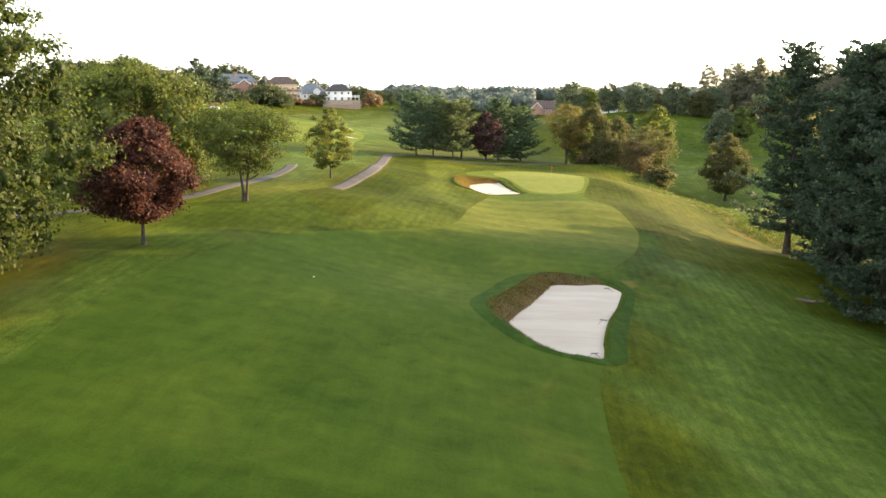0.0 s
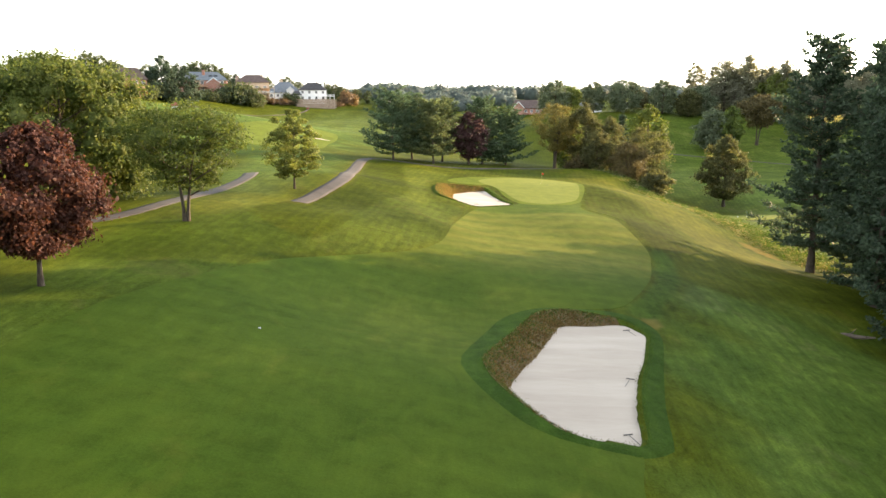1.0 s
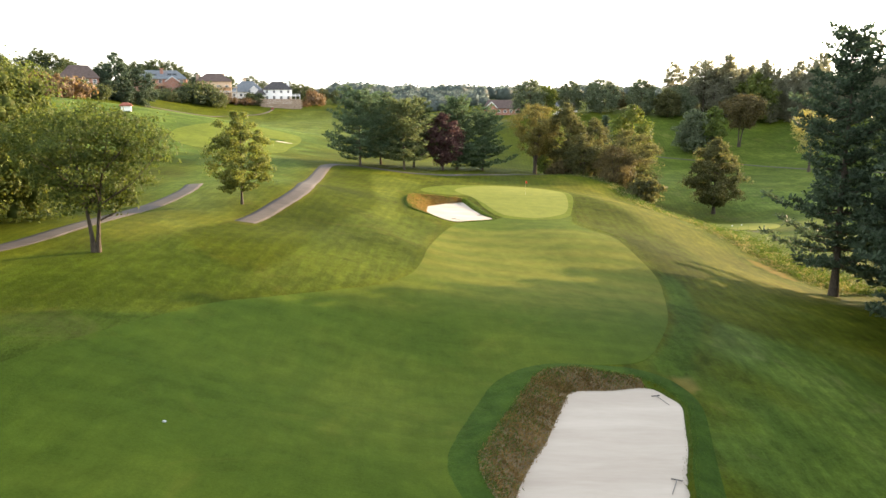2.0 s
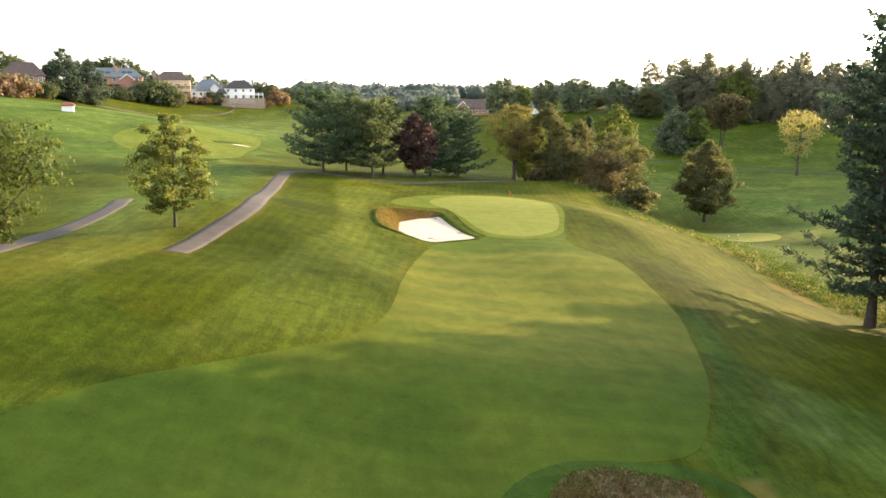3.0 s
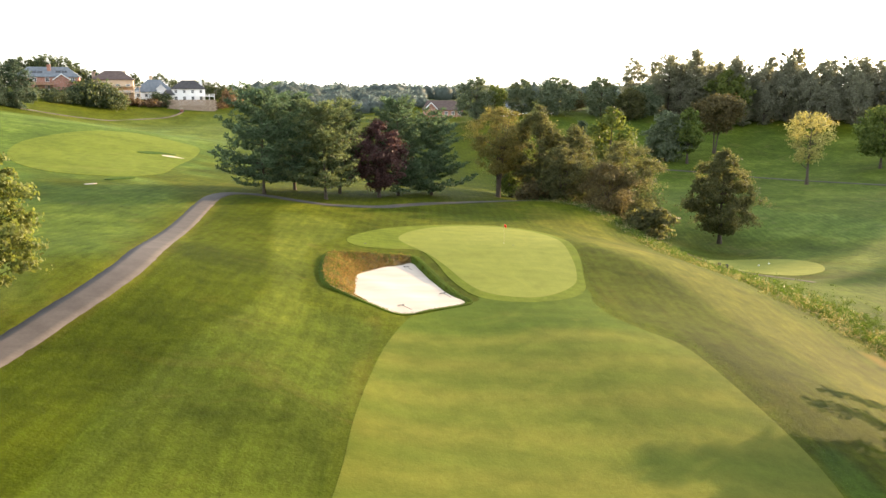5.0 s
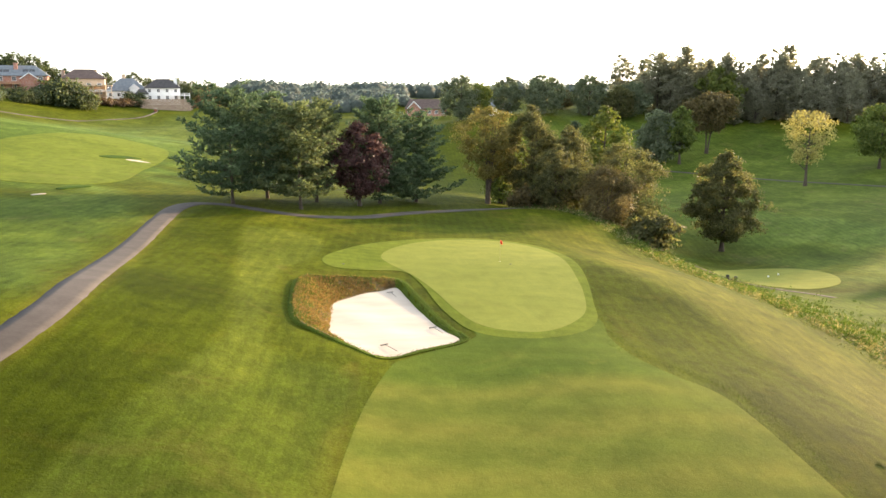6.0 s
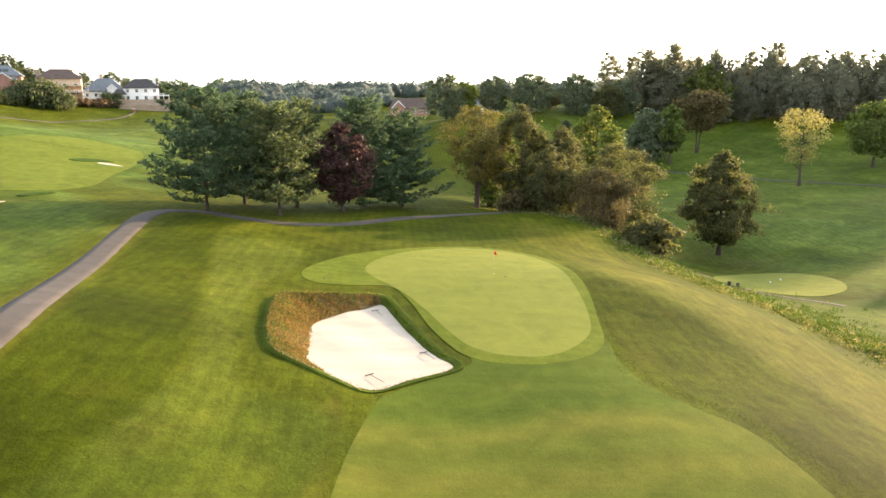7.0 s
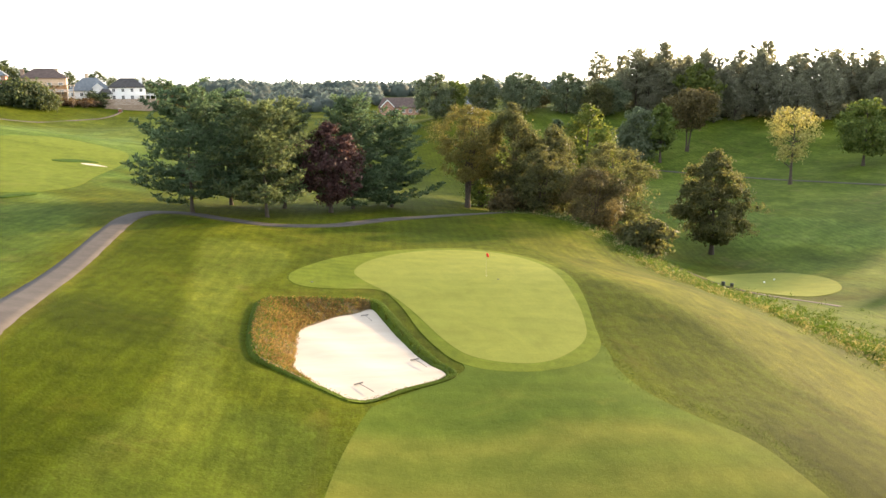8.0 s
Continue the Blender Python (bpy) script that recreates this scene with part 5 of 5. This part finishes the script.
def house(x, y, turn, w, d, h, wall_mat, roof_mat, rise, label, ridge=0.45, rows=(), chimneys=(), gables=(), deck=None, base=None, skylights=(), wing=None):
    z = (lay(x, y) if base is None else base)
    root = thing("house", (x, y, z - 0.3), label, "house", "houses on the ridge", turn)
    bm = bmesh.new()
    box(bm, 0, 0, h / 2, w, d, h)
    if wing:
        wx, ww, wd, wh = wing
        box(bm, wx, -d / 2 - wd / 2 + 0.01, wh / 2, ww, wd, wh)
    for gx_, gw, gh, gr in gables:
        box(bm, gx_, -d / 2 - 0.6, gh / 2, gw, 1.2, gh)
        v = [bm.verts.new(p) for p in ((gx_ - gw / 2, -d / 2 - 1.2, gh), (gx_ + gw / 2, -d / 2 - 1.2, gh), (gx_, -d / 2 - 1.2, gh + gr))]
        bm.faces.new(v)
    part("wall", from_bm("wall", bm, wall_mat), root)
    bm = bmesh.new()
    hip_roof(bm, w, d, h, rise, ridge=ridge)
    if wing:
        hip_roof(bm, wing[1], wing[2] + 2, wing[3], rise * 0.5, cx=wing[0], cy=-d / 2 - wing[2] / 2 + 1)
    roof = part("roof", from_bm("roof", bm, roof_mat), root)
    for gx_, gw, gh, gr in gables:
        bm = bmesh.new()
        gable_roof(bm, gw, 4.0, gh, gr, gx_, -d / 2 + 0.8)
        part("gable", from_bm("gable", bm, roof_mat), roof)
        bm = bmesh.new()
        for s in (-1, 1):
            box(bm, 0, 0, 0, math.hypot(gw / 2 + 0.4, gr), 0.12, 0.35, Matrix.Translation((gx_ + s * (gw / 4 + 0.2), -d / 2 - 1.72, gh + gr / 2 - 0.1)) @ Matrix.Rotation(s * math.atan2(gr, gw / 2 + 0.4), 4, "Y"))
        part("bargeboard", from_bm("bargeboard", bm, WHITE), roof)
    for cx, cy, ch, cmat in chimneys:
        bm = bmesh.new()
        box(bm, cx, cy, ch / 2 + h * 0.4, 1.5, 1.1, ch + h * 0.2)
        box(bm, cx, cy, ch + h * 0.5 + 0.1, 1.8, 1.4, 0.25)
        part("chimney", from_bm("chimney", bm, cmat, 0.03), root)
    for sx_, sz_ in skylights:
        bm = bmesh.new()
        slope = math.atan2(rise, d / 2 + 0.6)
        box(bm, 0, 0, 0, 2.2, 2.0, 0.16, Matrix.Translation((sx_, -(d / 2 + 0.6) * (1 - sz_), h + rise * sz_ + 0.05)) @ Matrix.Rotation(slope, 4, "X"))
        part("skylight", from_bm("skylight", bm, GLASS, 0.03), roof)
    for wz, count, ww, wh in rows:
        for k in range(count):
            window(root, -w / 2 + w * (k + 0.5) / count, -d / 2 - 0.03, wz, ww, wh)
    if deck:
        x0, x1, dz, dd, rail, roofed, dmat = deck
        bm = bmesh.new()
        box(bm, (x0 + x1) / 2, -d / 2 - dd / 2, dz, x1 - x0, dd, 0.3)
        platform = part("deck", from_bm("deck", bm, dmat), root)
        n = max(3, int((x1 - x0) / 2.6))
        for k in range(n + 1):
            bm = bmesh.new()
            px = x0 + 0.15 + (x1 - x0 - 0.3) * k / n
            box(bm, px, -d / 2 - dd + 0.2, dz / 2 + (1.4 if roofed else 0.55), 0.28, 0.28, dz + (2.8 if roofed else 1.1))
            part("post", from_bm("post", bm, dmat), platform)
        bm = bmesh.new()
        for zz in (0.25, 0.65, 1.05):
            box(bm, (x0 + x1) / 2, -d / 2 - dd + 0.2, dz + zz, x1 - x0, 0.1, 0.1)
        for k in range(int((x1 - x0) / 0.5)):
            box(bm, x0 + 0.25 + k * 0.5, -d / 2 - dd + 0.2, dz + 0.65, 0.06, 0.06, 0.85)
        part("railing", from_bm("railing", bm, rail), platform)
        if roofed:
            bm = bmesh.new()
            box(bm, (x0 + x1) / 2, -d / 2 - dd / 2, dz + 2.9, x1 - x0 + 0.6, dd + 0.5, 0.35)
            part("deck_roof", from_bm("deck_roof", bm, dmat), platform)
    return root


house(-138.0, 385.0, 20, 15, 11, 6.6, BRICK, BROWN_ROOF, 5.2, "red brick house with a brown hip roof above conifers", rows=((5.2, 5, 1.3, 1.5), (2.0, 4, 1.4, 1.6)), deck=(-3, 7, 2.9, 3.0, WHITE, False, WHITE), chimneys=((-4, 2, 6.5, BRICK),))
house(-132.4, 477.0, 14, 26, 13, 7.0, BRICK, GREY_ROOF, 4.4, "red brick house with a blue-grey roof and skylights", 0.6, ((5.6, 5, 1.6, 1.7), (2.2, 5, 1.6, 1.9)), ((0.6, -2.5, 8.6, BRICK),), ((-8.6, 6.4, 5.2, 2.4), (6.0, 6.6, 5.6, 2.6)), (-5.2, 2.6, 3.4, 3.2, DECK, False, DECK), skylights=((-5.5, 0.45), (-3.0, 0.45), (4.5, 0.5), (7.0, 0.5)), base=28.2)
house(-109.0, 495.0, 12, 18.0, 12, 10.2, TAN_BRICK, BROWN_ROOF, 4.2, "tan house with a brown hip roof and roofed deck", 0.4, ((7.2, 4, 1.7, 1.5), (4.0, 4, 1.7, 1.8)), ((5.0, 1.0, 9.0, TAN_BRICK), (-8.8, 1.5, 8.6, STONE)), (), (-1.0, 12.0, 4.0, 4.0, WHITE, True, TAN_BRICK))
house(-96.6, 523.0, 11, 19, 13, 4.0, WHITE, GREY_ROOF, 6.2, "low white house under a steep grey hip roof", 0.3, ((2.2, 5, 1.4, 1.6),), ((-1.5, 2.0, 10.0, TAN_BRICK),), ((3.5, 4.2, 5.2, 2.2),))
house(-78.0, 515.0, 10, 16.0, 12, 8.3, WHITE, DARK_ROOF, 4.3, "white two-storey house with a dark hip roof", 0.35, ((6.9, 4, 1.3, 1.5), (3.6, 4, 1.4, 1.7)), ((6.0, -1.0, 9.2, WHITE),), (), (5.0, 12.5, 4.6, 3.4, WHITE, False, WHITE), wing=(-9.5, 5.0, 4.0, 5.4))
house(48.0, 478.0, -6, 19, 11, 3.6, BRICK, BROWN_ROOF, 4.4, "brick clubhouse with a brown roof and white gable", 0.75, ((2.0, 6, 1.3, 1.4),), (), ((-5.6, 5.5, 3.8, 3.2),), base=None)
house(78.0, 455.0, -10, 12, 9, 4.2, WHITE, GREY_ROOF, 3.4, "small white house among the hilltop trees", 0.5, ((2.2, 3, 1.2, 1.4),), base=None)

# stone terrace under the white house
_r = np.random.default_rng(8)
terrace = thing("retaining_wall", (-73.0, 499.0, lay(-73.0, 497.0) - 0.4), "tan stone retaining wall below the white house", "retaining wall", "", 10)
for row in range(9):
    for k in range(13):
        bm = bmesh.new()
        box(bm, -11 + k * 1.75 + (row % 2) * 0.8 - 0.4, row * 0.14 + _r.normal(0, 0.03), 0.35 + row * 0.62, 1.68, 0.8, 0.58)
        part("stone", from_bm("stone", bm, STONE), terrace)

# white shelter on the far fairway
shelter = thing("shelter", (-81.2, 274.7, lay(-81.2, 274.7) - 0.1), "small white shelter with a rust-red roof on grass", "shelter", "", 15)
bm = bmesh.new()
box(bm, 0, 0, 0.85, 2.9, 2.1, 1.7)
part("wall", from_bm("wall", bm, WHITE, 0.02), shelter)
bm = bmesh.new()
hip_roof(bm, 2.9, 2.1, 1.78, 0.75, 0.35, 0.4)
part("roof", from_bm("roof", bm, RED_ROOF), shelter)


# ---- golf cart on the far path ----
cart = thing("golf_cart", (-76.9, 489.4, lay(-76.9, 489.4) + 0.08), "white golf cart on the far path", "golf cart", "", 20)
bm = bmesh.new()
box(bm, 0, 0, 0.55, 1.15, 2.3, 0.35)
box(bm, 0, -0.85, 0.8, 1.1, 0.55, 0.35)
box(bm, 0, 0.35, 0.95, 1.1, 0.35, 0.55)
part("body", from_bm("body", bm, RED_ROOF, 0.05), cart)
bm = bmesh.new()
box(bm, 0, 0, 1.85, 1.2, 1.9, 0.09)
part("canopy", from_bm("canopy", bm, WHITE_GLOSS, 0.03), cart)
for sx in (-0.5, 0.5):
    for sy in (-0.8, 0.8):
        bm = bmesh.new()
        box(bm, sx, sy, 1.25, 0.05, 0.05, 1.2)
        part("post", from_bm("post", bm, METAL), cart)
        v, f = tube([(sx - 0.1, sy, 0.25), (sx - 0.09, sy, 0.25), (sx + 0.09, sy, 0.25), (sx + 0.1, sy, 0.25)], [0.15, 0.25, 0.25, 0.15], 14)
        part("wheel", mesh_from("wheel", v, f, BLACK, True), cart)


# ---- flag, rakes, small things ----
YELLOW_POLE = plain_material("yellow_enamel", (0.32, 0.29, 0.14), (0.4, 0.36, 0.18), 5, 0.4, 0.002)
flag = thing("flagstick", (20.6, 170.2, lay(20.6, 170.2) + 0.07), "yellowish flagstick with a red flag in the cup", "flagstick")
v, f = tube([(0, 0, -0.1), (0, 0, 1.0), (0, 0, 2.2)], [0.016, 0.014, 0.011], 8)
part("pole", mesh_from("pole", v, f, YELLOW_POLE, True), flag)
v, f = [], []
for i in range(9):
    for s in (0, 1):
        t = i / 8
        v.append((0.012 + 0.22 * t + 0.02 * s, 0.05 * math.sin(t * 6), 2.17 - 0.36 * s - 0.16 * t + 0.05 * t * s))
for i in range(8):
    f.append((2 * i, 2 * i + 1, 2 * i + 3, 2 * i + 2))
cloth = part("flag", mesh_from("flag", v, f, RED_CLOTH, True), flag, "limp red flag")
cloth.modifiers.new("cloth", "SOLIDIFY").thickness = 0.006
v, f = tube([(0, 0, -0.1), (0, 0, 0.004)], [0.054, 0.054], 16)
part("cup", mesh_from("cup", v, f, WHITE_GLOSS, True), flag)


HANDLE = plain_material("dark_grey_fibreglass", (0.07, 0.07, 0.075), (0.13, 0.13, 0.13), 4, 0.5, 0.002)


def rake(x, y, z, turn, pitch=0.0):
    """A bunker rake lying with its teeth in the sand; the handle runs along +x."""
    root = thing("rake", (x, y, z), "black bunker rake with a dark grey handle on sand", "rake", "bunker rakes", turn)
    bm = bmesh.new()
    box(bm, 0, 0, 0.06, 0.05, 0.62, 0.035)
    head = part("head", from_bm("head", bm, BLACK, 0.008), root)
    for k in range(13):
        bm = bmesh.new()
        box(bm, 0, -0.288 + k * 0.048, 0.02, 0.014, 0.014, 0.07)
        part("tooth", from_bm("tooth", bm, BLACK), head)
    v, f = tube([(0, 0, 0.07), (0.8, 0, 0.06), (1.65, 0, 0.03)], [0.021, 0.021, 0.019], 8)
    part("handle", mesh_from("handle", v, f, HANDLE, True), root)


for x, y, turn in ((18.3, 85.2, -75), (16.1, 73.6, -115), (13.9, 64.2, -75)):
    rake(x, y, float(sand_a(x, y)) + 0.02, turn)
for x, y, turn in ((7.5, 146.2, -62), (11.4, 150.2, -70), (8.9, 160.6, -75)):
    rake(x, y, float(sand_b(x, y)) + 0.03, turn)

marker = thing("yardage_marker", (-10.0, 72.4, lay(-10.0, 72.4) + 0.03), "small round pale grey yardage marker set in the fairway", "yardage marker")
v, f = tube([(0, 0, -0.02), (0, 0, 0.03), (0, 0, 0.045), (0, 0, 0.05)], [0.10, 0.10, 0.085, 0.001], 20)
part("disc", mesh_from("disc", v, f, METAL, True), marker)
for x, y in ((5.0, 168.6), (21.4, 168.9)):
    head = thing("sprinkler_head", (x, y, lay(x, y) + 0.055), "dark round sprinkler head in the turf", "sprinkler", "sprinkler heads")
    v, f = tube([(0, 0, -0.03), (0, 0, 0.02), (0, 0, 0.03)], [0.13, 0.13, 0.01], 14)
    part("cap", mesh_from("cap", v, f, BLACK, True), head)

# tee furniture in the hollow
for k, (x, y) in enumerate(((61.6, 202.6), (62.8, 202.4))):
    bin_ = thing("litter_bin", (x, y, lay(x, y)), "dark litter bin beside the tee path", "litter bin", "tee furniture")
    v, f = tube([(0, 0, 0), (0, 0, 0.05), (0, 0, 0.55), (0, 0, 0.58)], [0.2, 0.23, 0.25, 0.23], 14)
    part("body", mesh_from("body", v, f, BLACK, True), bin_)
    v, f = tube([(0, 0, 0.56), (0, 0, 0.62), (0, 0, 0.68)], [0.27, 0.27, 0.05], 14)
    part("lid", mesh_from("lid", v, f, BLACK, True), bin_)
for x, y in ((71.1, 208.0), (74.0, 210.1)):
    tee = thing("tee_marker", (x, y, lay(x, y) + 0.08), "white tee marker on the tee ground", "tee marker", "tee markers")
    v, f = tube([(0, 0, 0), (0, 0, 0.08), (0, 0, 0.17), (0, 0, 0.2)], [0.1, 0.14, 0.1, 0.01], 12)
    part("ball", mesh_from("ball", v, f, WHITE_GLOSS, True), tee)
ribbon("tee_path", spline([(59.0, 212.0), (61.5, 206.0), (63.6, 200.4), (65.6, 193.0), (68.0, 186.0)], 6, False), 1.0, ASPHALT, "short grey path beside the tee", "path", 0.05)

# fallen log under the pines
LOG_WOOD = plain_material("grey_log", (0.075, 0.058, 0.042), (0.14, 0.11, 0.085), 2.0, 0.9, 0.03)
log = thing("fallen_log", (44.6, 98.4, lay(44.6, 98.4) + 0.12), "pale weathered log lying under the pines", "log", "", -38)
v, f = tube([(-1.8, 0, 0.05), (-0.9, 0.1, 0.12), (0, 0, 0.1), (1.0, -0.12, 0.2), (1.9, 0.05, 0.3)], [0.1, 0.2, 0.22, 0.16, 0.08], 10)
part("stem", mesh_from("stem", v, f, LOG_WOOD, True), log)
for a in ((-0.6, 0.8, 0.7), (0.9, -0.9, 0.6)):
    v, f = tube([(a[0], 0, 0.15), (a[0] + 0.3, a[1] * 0.5, 0.4), (a[0] + 0.5, a[1], a[2])], [0.09, 0.06, 0.03], 6)
    part("branch", mesh_from("branch", v, f, LOG_WOOD, True), log)


# ---- weeds along the brow of the slope ----
BROW = spline([(33.0, 222.0), (38.0, 212.0), (43.0, 200.0), (46.0, 188.0), (48.0, 176.0), (50.0, 164.0), (52.5, 154.0), (55.0, 146.0), (58.0, 138.0)], 20, False)


def weeds(name, count, spread, offset, size, tall, leaf, label, seed, aspect=0.4, clump=10):
    rng = np.random.default_rng(seed)
    P, N, S = [], [], []
    for _ in range(count):
        i = rng.integers(0, len(BROW))
        c = BROW[i] + (offset + abs(rng.normal(0, spread)) - spread * 0.6) * np.array([0.93, 0.2]) + rng.normal(0, 1.1, 2)
        g = lay(*c)
        h = tall * rng.uniform(0.15, 1.3) * (1.1 + 0.6 * math.sin(i * 0.9) + 0.4 * math.sin(i * 2.3))
        k = int(clump * rng.uniform(0.6, 1.4))
        d = rng.normal(size=(k, 3)) * (0.3, 0.3, 0.0)
        d[:, 2] = rng.uniform(0.05, 1.0, k) * h
        P.append(np.array([*c, g]) + d)
        N.append(rng.normal(size=(k, 3)) * (1, 1, 0.6))
        S.append(size * rng.uniform(0.6, 1.4, k))
    return tagged(new(name, cards(name, np.concatenate(P), np.concatenate(N), np.concatenate(S), aspect, leaf, rng)), label, "weeds", kind="stuff")


weeds("weeds", 900, 3.2, 0.6, 0.06, 0.2, WEED, "tangled green weeds along the brow of the slope", 41, clump=16)
weeds("tall_grass", 1300, 4.5, 3.5, 0.17, 0.42, STRAW, "pale straw-coloured tall grass below the brow", 42, 0.14, 12)
weeds("rank_grass", 1900, 6.0, 5.0, 0.22, 0.5, BLADES, "rank green grass below the brow", 43, 0.18, 12)


# small bunkers on the far fairway, each behind a dark grassy lip
for lip, sand, kind in (
        ([(-41.0, 258.6), (-39.8, 262.4), (-37.0, 264.6), (-34.2, 264.2), (-35.4, 262.4), (-37.2, 260.0), (-38.8, 258.2)], [(-36.2, 259.5), (-35.6, 260.7), (-34.2, 261.0), (-32.8, 260.3), (-31.6, 259.6), (-33.0, 258.9), (-35.0, 258.7)], "long far patch of white bunker sand"),
        ([(-33.4, 208.6), (-32.8, 211.8), (-31.2, 214.4), (-30.4, 214.2), (-31.4, 211.2), (-32.4, 208.4)], [(-33.8, 200.4), (-33.3, 201.8), (-32.7, 202.6), (-32.8, 201.8), (-33.4, 200.5)], "thin far patch of white bunker sand")):
    sheet("bunker_shoulder", spline(lip, 5), 0.7, DEEP, "dark grassy lip on the far fairway", "bunker edge", 0.16)
    sheet("bunker_sand", spline(sand, 5), 0.7, SAND, kind, "bunker sand", 0.0, lambda x, y: land(x, y) + 0.075)
